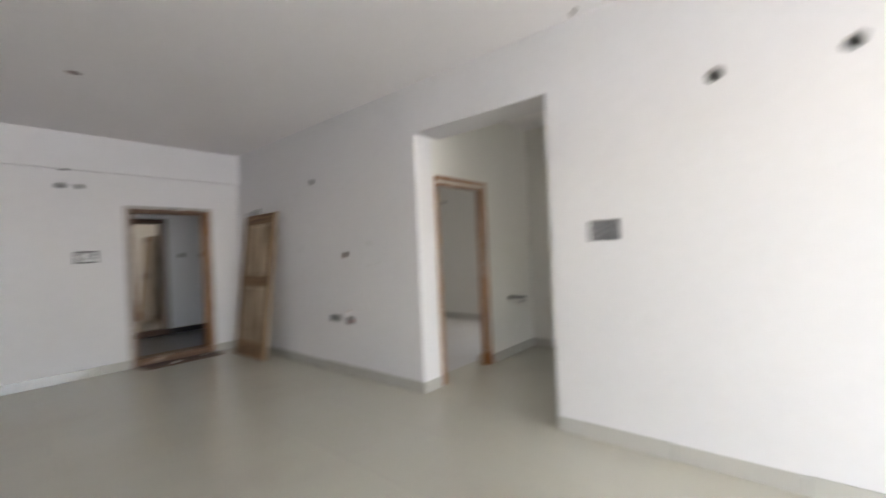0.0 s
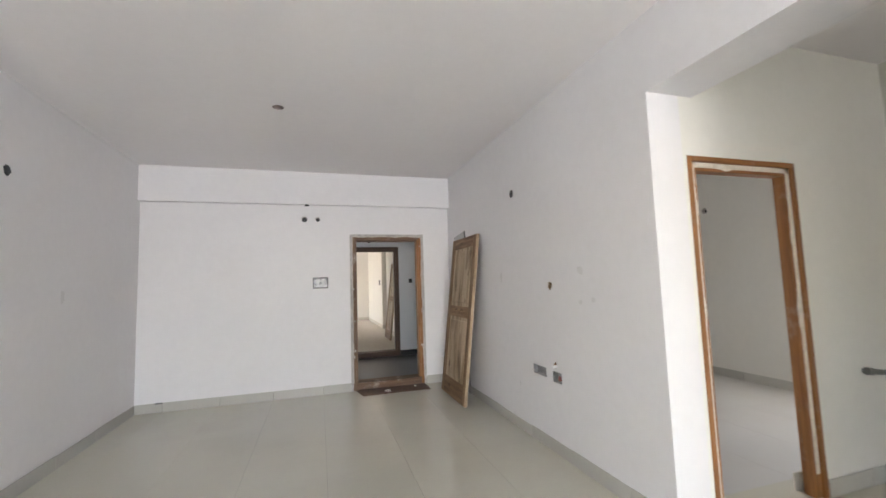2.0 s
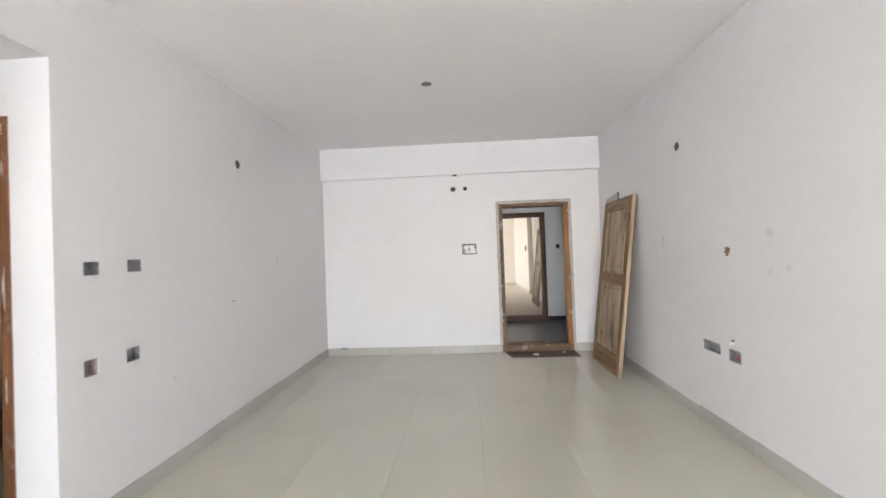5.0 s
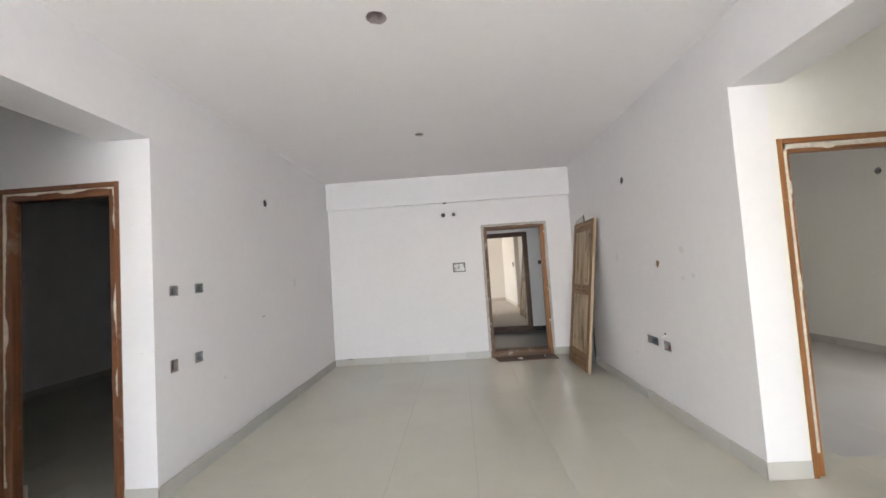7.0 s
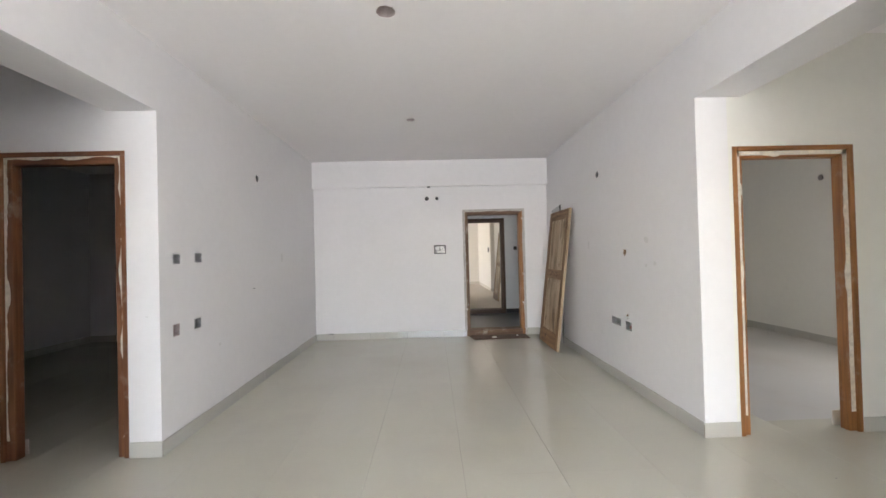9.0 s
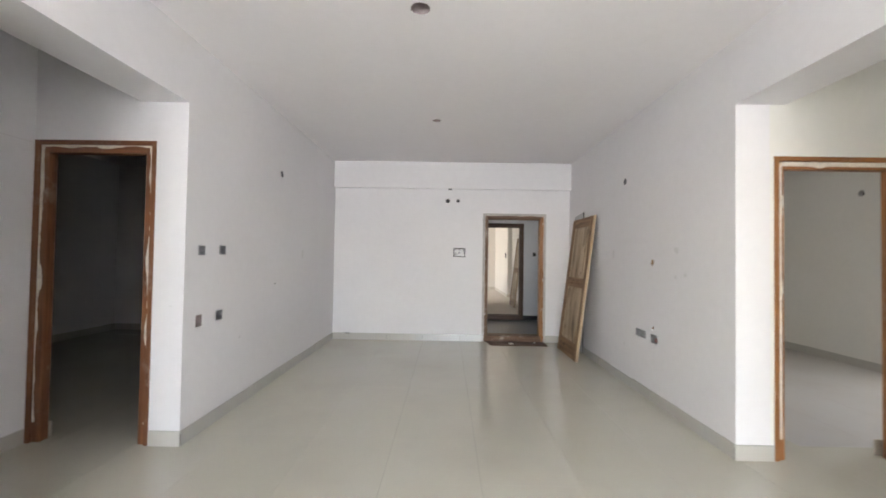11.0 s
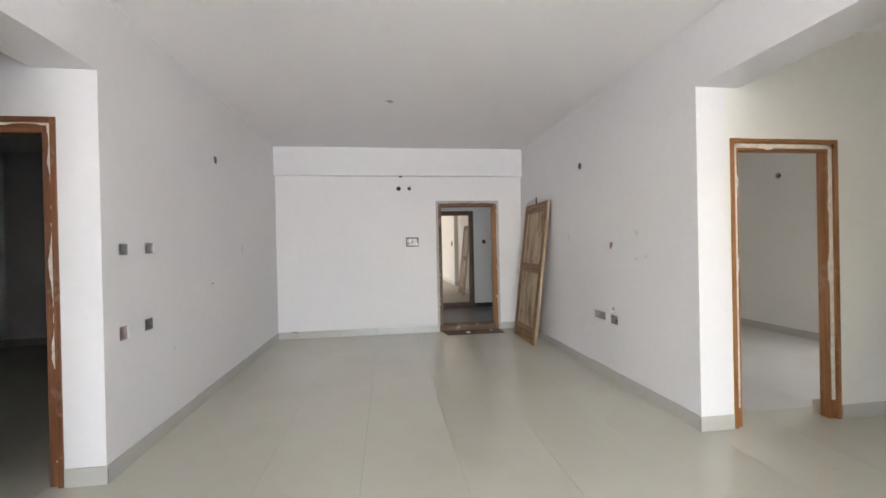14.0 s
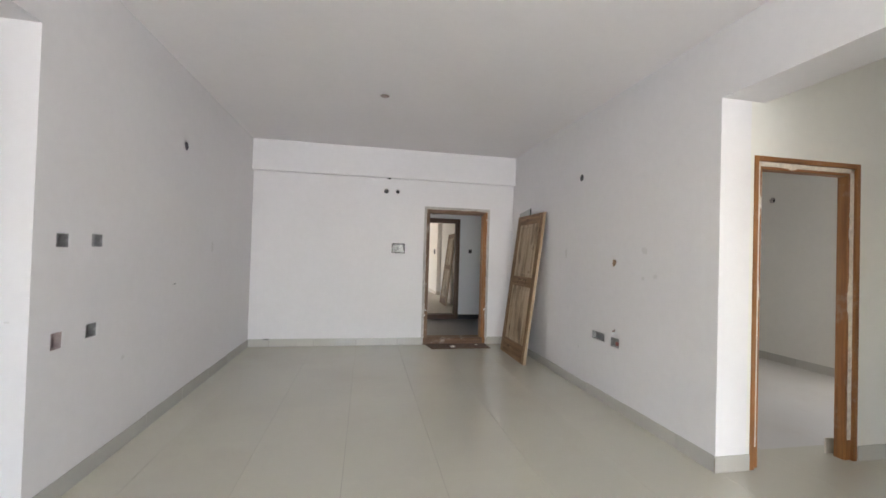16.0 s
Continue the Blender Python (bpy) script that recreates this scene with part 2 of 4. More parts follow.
def box(x0, x1, y0, y1, z0, z1, bevel=0.0, bm=None):
    bm = bm or bmesh.new()
    m = Matrix.Translation(((x0 + x1) / 2, (y0 + y1) / 2, (z0 + z1) / 2)) @ Matrix.Diagonal((x1 - x0, y1 - y0, z1 - z0, 1))
    made = bmesh.ops.create_cube(bm, size=1, matrix=m)["verts"]
    if bevel:
        edges = list({e for v in made for e in v.link_edges})
        bmesh.ops.bevel(bm, geom=edges, offset=bevel, segments=2, profile=0.5, affect="EDGES")
    return bm


def turned(bm, m):
    bmesh.ops.transform(bm, matrix=m, verts=bm.verts[:])
    return bm


def wall_slab(name, axis, face, out, u0, u1, z0, z1, thick, mat, openings=(), niches=(), label="", category="wall"):
    """A wall whose seen face lies at `face` on `axis` ('x' or 'y') and looks along out (+1 or -1); u runs along the other axis.
    Openings (u0, u1, z0, z1) go right through; niches (u0, u1, z0, z1, depth) are sunk into the seen face."""
    us = sorted({u0, u1, *[v for o in openings for v in o[:2]], *[v for o in niches for v in o[:2]]})
    zs = sorted({z0, z1, *[v for o in openings for v in o[2:4]], *[v for o in niches for v in o[2:4]]})
    us = [u for u in us if u0 - 1e-6 <= u <= u1 + 1e-6]
    zs = [z for z in zs if z0 - 1e-6 <= z <= z1 + 1e-6]

    def depth(i, j):
        if not (0 <= i < len(us) - 1 and 0 <= j < len(zs) - 1):
            return thick
        u, z = (us[i] + us[i + 1]) / 2, (zs[j] + zs[j + 1]) / 2
        for o in openings:
            if o[0] < u < o[1] and o[2] < z < o[3]:
                return thick
        for o in niches:
            if o[0] < u < o[1] and o[2] < z < o[3]:
                return o[4]
        return 0.0

    bm = bmesh.new()

    def pt(u, z, d):
        f = face - out * d
        return bm.verts.new((f, u, z) if axis == "x" else (u, f, z))

    for i in range(len(us) - 1):
        for j in range(len(zs) - 1):
            d, (a, b), (c, e) = depth(i, j), us[i:i + 2], zs[j:j + 2]
            if d < thick:
                bm.faces.new([pt(a, c, d), pt(b, c, d), pt(b, e, d), pt(a, e, d)])
                bm.faces.new([pt(a, c, thick), pt(b, c, thick), pt(b, e, thick), pt(a, e, thick)])
            for k, (ni, nj) in enumerate(((i - 1, j), (i + 1, j), (i, j - 1), (i, j + 1))):
                n = depth(ni, nj)
                if n > d:
                    p, q = (((a, c), (a, e)), ((b, c), (b, e)), ((a, c), (b, c)), ((a, e), (b, e)))[k]
                    bm.faces.new([pt(*p, d), pt(*q, d), pt(*q, n), pt(*p, n)])
    bmesh.ops.remove_doubles(bm, verts=bm.verts[:], dist=1e-5)
    return tagged(part(name, bm, mat), label, category, "", "structure")


def slab(name, x0, x1, y0, y1, z0, z1, mat, label="", category="wall"):
    return tagged(part(name, box(x0, x1, y0, y1, z0, z1), mat), label, category, "", "structure")


# ---- plan ----
XL, XR, YF, YB, ZC = -0.712, 3.066, 6.618, -4.6, 2.855
YK = -4.0                       # kitchen end wall
YR, YRN = 2.893, 1.595          # the side opening's far and near ends
YLF, YLN = 2.925, 1.60
T, TH = 0.23, 0.115
SOF_R, SOF_L = 2.405, 2.388
SK = 0.105
WALL_LABEL = "white painted plaster wall, bare, with faint dust marks"

HOLE = 0.05
# round conduit holes: (y, z)
R_HOLES = [(4.60, 2.197), (4.0, 1.312)]
STUB = (3.985, 0.682)
RN_HOLES = [(0.59, 2.225), (0.04, 2.215)]
L_HOLES = [(4.523, 2.215)]
F_HOLES = [(1.109, 2.247), (1.275, 2.247)]


def sq(holes, r=HOLE, d=0.07):
    return [(u - r, u + r, z - r, z + r, d) for u, z in holes]


R_BOXES = [(4.125, 4.335, 0.563, 0.64), (3.905, 4.03, 0.55, 0.635)]
RN_BOXES = [(1.125, 1.33, 1.335, 1.47)]
L_BOXES = [(3.075, 3.165, 1.318, 1.39), (3.345, 3.445, 1.325, 1.398), (3.065, 3.145, 0.79, 0.878), (3.325, 3.42, 0.80, 0.88)]
F_BOXES = [(1.208, 1.40, 1.345, 1.487)]


def bn(boxes, d=0.05):
    return [(*b, d) for b in boxes]


wall_slab("wall_north", "y", YF, -1, XL - T, XR + T, -0.05, ZC, T, WALL, [(1.68, 2.69, -0.06, 2.052)], sq(F_HOLES) + bn(F_BOXES), WALL_LABEL)
slab("trim_beam_north", XL, XR, YF - 0.072, YF, 2.432, ZC, WALL, "white plastered concrete beam along the wall top", "beam")
wall_slab("wall_east_far", "x", XR, -1, YR, YF, -0.05, ZC, T, WALL, [], sq(R_HOLES) + sq([STUB], 0.034) + bn(R_BOXES), WALL_LABEL)
wall_slab("wall_east_near", "x", XR, -1, YB, YRN, -0.05, ZC, T, WALL, [], sq(RN_HOLES) + bn(RN_BOXES), WALL_LABEL)
slab("trim_beam_east", XR, XR + 0.33, YRN, YR, SOF_R, ZC, WALL, "white plastered beam over a side opening", "beam")
wall_slab("wall_west_far", "x", XL, 1, YLF, YF, -0.05, ZC, T, WALL, [], sq(L_HOLES) + bn(L_BOXES), WALL_LABEL)
wall_slab("wall_west_near", "x", XL, 1, YB, YLN, -0.05, ZC, T, WALL, [(-3.8, -1.2, 0.05, 2.3)], [], WALL_LABEL)
slab("trim_beam_west", XL - 0.335, XL, YLN, YLF, SOF_L, ZC, WALL, "white plastered beam over a side opening", "beam")
wall_slab("wall_south", "y", YB, 1, XL - T, XR + T, -0.05, ZC, T, WALL, [(-0.45, 2.8, 0.05, 2.42)], [], WALL_LABEL)

# east recess with the wash area
XA = 5.22
wall_slab("wall_recess_north", "y", YR, -1, XR + T, XA + TH, -0.05, ZC, TH, WARM, [(3.324, 4.208, -0.06, 2.052)], [], "cream painted plaster wall beside a doorway")
wall_slab("wall_recess_east", "x", XA, -1, YK, YR, -0.05, ZC, TH, WARM, [(1.73, 2.555, 0.12, 2.068)], [], "cream painted plaster wall of the wash recess")
wall_slab("wall_kitchen_south", "y", YK, 1, XR + T, XA + TH, -0.05, ZC, T, WARM, [(3.55, 4.85, 0.95, 2.05)], [], "cream painted kitchen wall with a window")
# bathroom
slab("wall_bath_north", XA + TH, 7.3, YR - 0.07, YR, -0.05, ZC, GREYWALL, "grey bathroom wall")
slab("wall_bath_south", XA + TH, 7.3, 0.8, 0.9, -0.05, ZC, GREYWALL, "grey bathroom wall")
# this vent opening is added, out of view, to let the fill lamp in
wall_slab("wall_bath_east", "x", 7.2, -1, 0.9, YR - 0.07, -0.05, ZC, 0.1, GREYWALL, [(1.8, 2.2, 2.05, 2.4)], [], "grey bathroom wall with an added vent out of view")
# east bedroom
wall_slab("wall_bedroom_east", "x", 6.45, -1, YR + TH, 7.1, -0.05, ZC, 0.2, WARM, [(3.15, 4.2, 0.9, 2.1)], sq([(5.385, 2.245)]), "cream painted bedroom wall with a conduit hole")
slab("wall_bedroom_north", 3.6, 6.65, 7.1, 7.2, -0.05, ZC, WARM, "cream painted bedroom wall")
slab("wall_bedroom_south", XA + TH, 6.65, YR + 0.001, YR + TH, -0.05, ZC, WARM, "cream painted bedroom wall")
slab("wall_column_east", XR + T, 3.72, YF, 7.2, -0.05, ZC, WALL, "white plastered column")
# west recess and dark room
XW = -1.797
wall_slab("wall_passage_west", "x", XW, 1, 0.8, YLF, -0.05, ZC, TH, WALL, [], [], WALL_LABEL)
slab("wall_passage_south", XW - TH, XL - T, 0.8 - TH, 0.8, -0.05, ZC, WALL, WALL_LABEL)
wall_slab("wall_passage_north", "y", YLF, -1, XW - TH, XL - T, -0.05, ZC, TH, WALL, [(-1.79, -0.931, -0.06, 2.112)], [], WALL_LABEL)
slab("wall_west_room_south", -4.75, XW - TH, YLF, YLF + TH, -0.05, ZC, WALL, "white painted wall of an unlit room")
slab("wall_west_room_west", -4.75, -4.65, YLF + TH, 7.2, -0.05, ZC, WALL, "white painted wall of an unlit room")
slab("wall_west_room_north", -4.65, XL - T, 7.1, 7.2, -0.05, ZC, WALL, "white painted wall of an unlit room")
slab("wall_west_room_east", XL - T - 0.05, XL - T, YF, 7.1, -0.05, ZC, WALL, "white painted wall of an unlit room")
# landing
YN = 8.95
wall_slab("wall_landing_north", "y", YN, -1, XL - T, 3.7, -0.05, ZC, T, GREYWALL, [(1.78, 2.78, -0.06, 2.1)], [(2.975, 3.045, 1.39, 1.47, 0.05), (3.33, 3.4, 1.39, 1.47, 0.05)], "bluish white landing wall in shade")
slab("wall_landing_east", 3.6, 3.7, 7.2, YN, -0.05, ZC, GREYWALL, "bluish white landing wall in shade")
# its opening is added for the landing fill lamp
wall_slab("wall_landing_west", "x", XL - T + 0.1, 1, YF + T, YN, -0.05, ZC, 0.1, GREYWALL, [(7.35, 8.65, 0.7, 2.1)], [], "bluish white landing wall with an added opening out of view")
# opposite flat
X2, Y2 = 3.19, 17.6
slab("wall_opposite_east_near", X2, X2 + T, YN + T, 12.67, -0.05, ZC, CREAM, "cream lit wall of the opposite flat")
slab("wall_opposite_east_far", X2, X2 + T, 13.97, Y2, -0.05, ZC, CREAM, "cream lit wall of the opposite flat")
slab("wall_opposite_niche", X2 + 0.14, X2 + T, 12.67, 13.97, -0.05, ZC, CREAM, "cream lit wall of a shallow niche in the opposite flat")
wall_slab("wall_opposite_west", "x", XL, 1, YN + T, Y2, -0.05, ZC, T, CREAM, [(14.7, 17.1, 0.05, 2.2)], [], "cream lit wall of the opposite flat")
slab("wall_opposite_north", XL - T, X2 + T, Y2, Y2 + T, -0.05, ZC, CREAM, "cream lit wall of the opposite flat")


def ceiling_sheet():
    """The ceiling, with two sunk round lamp holes and one over the recess."""
    cut = [(0.924, 2.585, 0.07), (0.972, 4.60, 0.052), (4.40, 2.30, 0.05)]
    xs = sorted({-4.8, 7.4, *[c[0] + s * c[2] for c in cut for s in (-1, 1)]})
    ys = sorted({-6.9, 19.9, *[c[1] + s * c[2] for c in cut for s in (-1, 1)]})
    bm = bmesh.new()
    for i in range(len(xs) - 1):
        for j in range(len(ys) - 1):
            mx, my = (xs[i] + xs[i + 1]) / 2, (ys[j] + ys[j + 1]) / 2
            if any(abs(mx - c[0]) < c[2] and abs(my - c[1]) < c[2] for c in cut):
                continue
            box(xs[i], xs[i + 1], ys[j], ys[j + 1], ZC, ZC + 0.12, 0, bm)
    bmesh.ops.remove_doubles(bm, verts=bm.verts[:], dist=1e-5)
    for c in cut:
        box(c[0] - c[2], c[0] + c[2], c[1] - c[2], c[1] + c[2], ZC + 0.121, ZC + 0.14, 0, bm)
    tagged(part("ceiling", bm, CEIL), "flat white painted plaster ceiling, with round lamp holes", "ceiling", "", "structure")
    return cut


CEIL_HOLES = ceiling_sheet()
slab("roof_slab", -4.8, 7.4, -6.9, 19.9, ZC + 0.15, ZC + 0.35, CEMENT, "concrete slab above the ceiling", "slab")
floor = slab("floor", -4.8, 7.4, -6.9, YF + 0.06, -0.2, -0.0035, GROUT, "polished beige vitrified tile floor with fine joints", "floor")
slab("floor_landing", -1.1, 3.7, YF + 0.06, YN + 0.05, -0.2, -0.004, GRANITE, "dark grey granite landing floor", "floor")
slab("floor_opposite", XL - T, 5.3, YN + 0.05, Y2 + T, -0.2, -0.002, DUSTY, "dusty pale tiled floor of the opposite flat", "floor")
slab("floor_west_room", -4.8, XL - T, YF + 0.06, 7.25, -0.2, -0.001, TILE, "beige tiled floor strip of an unlit room", "floor")
slab("floor_bedroom", 3.705, 6.7, YF + 0.06, 7.25, -0.2, -0.001, TILE, "beige tiled floor strip of a bedroom", "floor")
slab("ground", -400, 400, -400, 400, -9.5, -9.3, EARTH, "dry brown earth around the building", "ground")


# ---- round conduit holes ----
def hole(at, facing, r_cell, r, mat_wall, name="conduit_hole", label="", ragged=0.12, raw=None, seed=1, depth=0.065):
    """A plaster plate flush with its wall, with an uneven round hole, a sunk pipe end and its dark bottom. A dark grey
    raw puts the hole's shade into its edge colour.
    facing: the turn that carries local -y (out of the wall) to the wall's outward side."""
    rnd = random.Random(seed)
    ob = thing(name, (0, 0, 0), label or "round open conduit hole in a white wall", "conduit hole", "open conduit holes")
    n = 24
    rim = [r * (1 + rnd.uniform(-ragged, ragged)) for _ in range(n)]
    bm = bmesh.new()
    inner, outer, back = [], [], []
    for i in range(n):
        a = 2 * math.pi * i / n
        c, s = math.cos(a), math.sin(a)
        k = r_cell / max(abs(c), abs(s))
        inner.append(bm.verts.new((c * rim[i], 0, s * rim[i])))
        outer.append(bm.verts.new((c * k, 0, s * k)))
        back.append(bm.verts.new((c * r * 0.93, 0.03, s * r * 0.93)))
    for i in range(n):
        j = (i + 1) % n
        bm.faces.new([outer[i], outer[j], inner[j], inner[i]])
    part("plaster_collar", bm, mat_wall, ob)
    bm = bmesh.new()
    ring = []
    for y, k in ((0.0, None), (0.022, 0.95), (depth * 0.9, 0.9)):
        ring.append([bm.verts.new((math.cos(2 * math.pi * i / n) * (rim[i] if k is None else r * k), y, math.sin(2 * math.pi * i / n) * (rim[i] if k is None else r * k))) for i in range(n)])
    for a, b in zip(ring, ring[1:]):
        for i in range(n):
            j = (i + 1) % n
            bm.faces.new([a[i], a[j], b[j], b[i]])
    part("broken_edge", bm, raw or CEMENT, ob)
    bm = bmesh.new()
    bmesh.ops.create_circle(bm, cap_ends=True, segments=n, radius=r * 0.9, matrix=Matrix.Translation((0, depth * 0.88, 0)) @ Matrix.Rotation(radians(90), 4, "X"))
    part("pipe_end", bm, raw if raw is DULLGREY else DARKPVC, ob)
    ob.matrix_basis = Matrix.Translation(at) @ facing
    return ob


FACE_S = Matrix.Identity(4)                              # wall looks to -y
FACE_W = Matrix.Rotation(radians(-90), 4, "Z")           # wall looks to -x
FACE_E = Matrix.Rotation(radians(90), 4, "Z")            # wall looks to +x
FACE_DOWN = Matrix.Rotation(radians(90), 4, "X")         # ceiling
# the first hole's inner shade is put into a dark grey edge and bottom
for k, (y, z) in enumerate(R_HOLES):
    hole((XR, y, z), FACE_W, HOLE, (0.036, 0.03)[k], WALL, seed=10 + k, ragged=(0.06, 0.28)[k], raw=(DULLGREY, RAW)[k],
         label=("round open conduit hole high on a white wall", "broken brown pipe hole in a white wall")[k])
for k, (y, z) in enumerate(RN_HOLES):
    hole((XR, y, z), FACE_W, HOLE, 0.04, WALL, seed=20 + k, label="round open conduit hole high on a white wall")
# dark grey inside here too, as painted shade of the recess
for k, (y, z) in enumerate(L_HOLES):
    hole((XL, y, z), FACE_E, HOLE, 0.036, WALL, seed=30 + k, raw=DULLGREY, label="round open conduit hole high on a white wall")
for k, (x, z) in enumerate(F_HOLES):
    hole((x, YF, z), FACE_S, HOLE, (0.036, 0.03)[k], WALL, seed=40 + k, ragged=(0.06, 0.2)[k], label="round open conduit hole above a switch box")
hole((6.45, 5.385, 2.245), FACE_W, HOLE, 0.04, WARM, seed=50, label="round open conduit hole in a bedroom wall")
for k, (x, y, r) in enumerate(CEIL_HOLES):
    hole((x, y, ZC), FACE_DOWN, r, r * 0.86, CEIL, "ceiling_lamp_hole", "open round lamp hole with a chipped rim in the ceiling", 0.07, PINKISH, 60 + k, 0.1)


# ---- recessed electrical boxes ----
def switch_box(face, facing, u0, u1, z0, z1, label, splash=0.0, pink=False, seed=0, metal=None):
    """An open steel box sunk in its niche, with folded rim, fixing lugs and knock-outs."""
    rnd = random.Random(seed)
    w, h, d, t = (u1 - u0) / 2, (z1 - z0) / 2, 0.046, 0.003
    ob = thing("switch_box", (0, 0, 0), label, "switch box", "open switch boxes")
    metal = metal or STEEL
    part("back_plate", box(-w, w, d - t, d, -h, h), metal, ob)
    for a in (-1, 1):
        # with much mortar, broad black sides draw the shaded gaps around it
        side = DARKPVC if splash > 5 else metal
        tk = 0.011 if splash > 5 else t
        part("side_plate", box(*sorted((a * w, a * (w - tk))), 0.003, d - t, -h, h), side, ob)
        part("side_plate", box(-w + tk, w - tk, 0.003, d - t, *sorted((a * h, a * (h - tk)))), side, ob)
        part("fixing_lug", box(*sorted((a * (w - 0.004), a * (w - 0.014))), 0.006, 0.008, -0.006, 0.006), metal, ob)
    for k in range(max(1, int(w * 2 / 0.06))):
        bm = bmesh.new()
        cx = -w + (k + 0.5) * 2 * w / max(1, int(w * 2 / 0.06))
        bmesh.ops.create_cone(bm, cap_ends=True, segments=14, radius1=0.011, radius2=0.011, depth=0.004,
                              matrix=Matrix.Translation((cx, d - t - 0.002, rnd.uniform(-0.3, 0.3) * h)) @ Matrix.Rotation(radians(90), 4, "X"))
        part("knock_out", bm, metal if not pink else RED, ob)
    if pink:
        bm = bmesh.new()
        bmesh.ops.create_cone(bm, cap_ends=True, segments=14, radius1=0.016, radius2=0.014, depth=0.03,
                              matrix=Matrix.Translation((0.01, d - 0.02, -h * 0.3)) @ Matrix.Rotation(radians(90), 4, "X"))
        part("conduit_stub", bm, RED, ob, "pink plastic conduit end")
    for k in range(int(splash)):
        bm = bmesh.new()
        bmesh.ops.create_icosphere(bm, subdivisions=2, radius=1)
        for v in bm.verts:
            v.co *= 1 + 0.3 * noise.noise(v.co * 2 + Vector((k, seed, 0)))
        rx, rz = rnd.uniform(0.014, 0.034), rnd.uniform(0.012, 0.026)
        turned(bm, Matrix.Translation((rnd.uniform(-w + 0.03, w - 0.03), d - t - 0.018, rnd.uniform(-h + 0.02, h - 0.02))) @ Matrix.Diagonal((rx, 0.024, rz, 1)))
        part("mortar_splash", bm, FOIL, ob, "dried white mortar splash", True)
    ob.matrix_basis = Matrix.Translation(face) @ facing
    return ob


for k, (a, b, c, e) in enumerate(R_BOXES):
    switch_box((XR, (a + b) / 2, (c + e) / 2), FACE_W, a, b, c, e, ("long open steel switch box low in a white wall", "small open steel socket box with pink conduit")[k], 0, k == 1, k)
for a, b, c, e in RN_BOXES:
    switch_box((XR, (a + b) / 2, (c + e) / 2), FACE_W, a, b, c, e, "wide open steel switch box in a white wall", 0, False, 7)
for k, (a, b, c, e) in enumerate(L_BOXES):
    switch_box((XL, (a + b) / 2, (c + e) / 2), FACE_E, a, b, c, e, ("small square open steel socket box in a white wall", "small square socket box with pinkish rust inside")[k == 2], 0, False, 11 + k, PINKISH if k == 2 else None)
for a, b, c, e in F_BOXES:
    switch_box(((a + b) / 2, YF, (c + e) / 2), FACE_S, a, b, c, e, "open switch box smeared with white mortar", 14, False, 17)
for a in (2.975, 3.33):
    switch_box((a + 0.035, YN, 1.43), FACE_S, a, a + 0.07, 1.39, 1.47, "small open black socket box on the landing", 0, False, 19, DARKPVC)


# ---- door frames ----
def smear(u0, u1, w0, w1, seed, along="z", least=0.04):
    """A ragged strip of dried putty: along u (length), between w0 and w1 (width), lying in the plane y = 0."""
    rnd = random.Random(seed)
    bm = bmesh.new()
    n = max(8, int((u1 - u0) / 0.025))
    rows, gap = [], 0
    for i in range(n + 1):
        u = u0 + (u1 - u0) * i / n
        s = 0.5 + 0.9 * noise.noise(Vector((u * 5.0, seed * 3.1, 0)))
        s = min(1.0, max(0.0, s + rnd.uniform(-0.12, 0.12)))
        lo, hi = w0, w0 + (w1 - w0) * max(least, s)
        row = []
        for w in (lo, hi):
            row.append(bm.verts.new((w, 0, u) if along == "z" else (u, 0, w)))
        for w in (lo, hi):
            row.append(bm.verts.new((w, -0.003, u) if along == "z" else (u, -0.003, w)))
        rows.append(row)
    for a, b in zip(rows, rows[1:]):
        for i, j in ((2, 3), (3, 1), (0, 2), (1, 0)):
            bm.faces.new([a[i], a[j], b[j], b[i]])
    for r in (rows[0], rows[-1]):
        bm.faces.new([r[0], r[1], r[3], r[2]])
    return bm


GRIME = plain("grey_brown_mortar_grime", (0.50, 0.45, 0.41), 0.95, 0, 0.4, 40, 0.6)


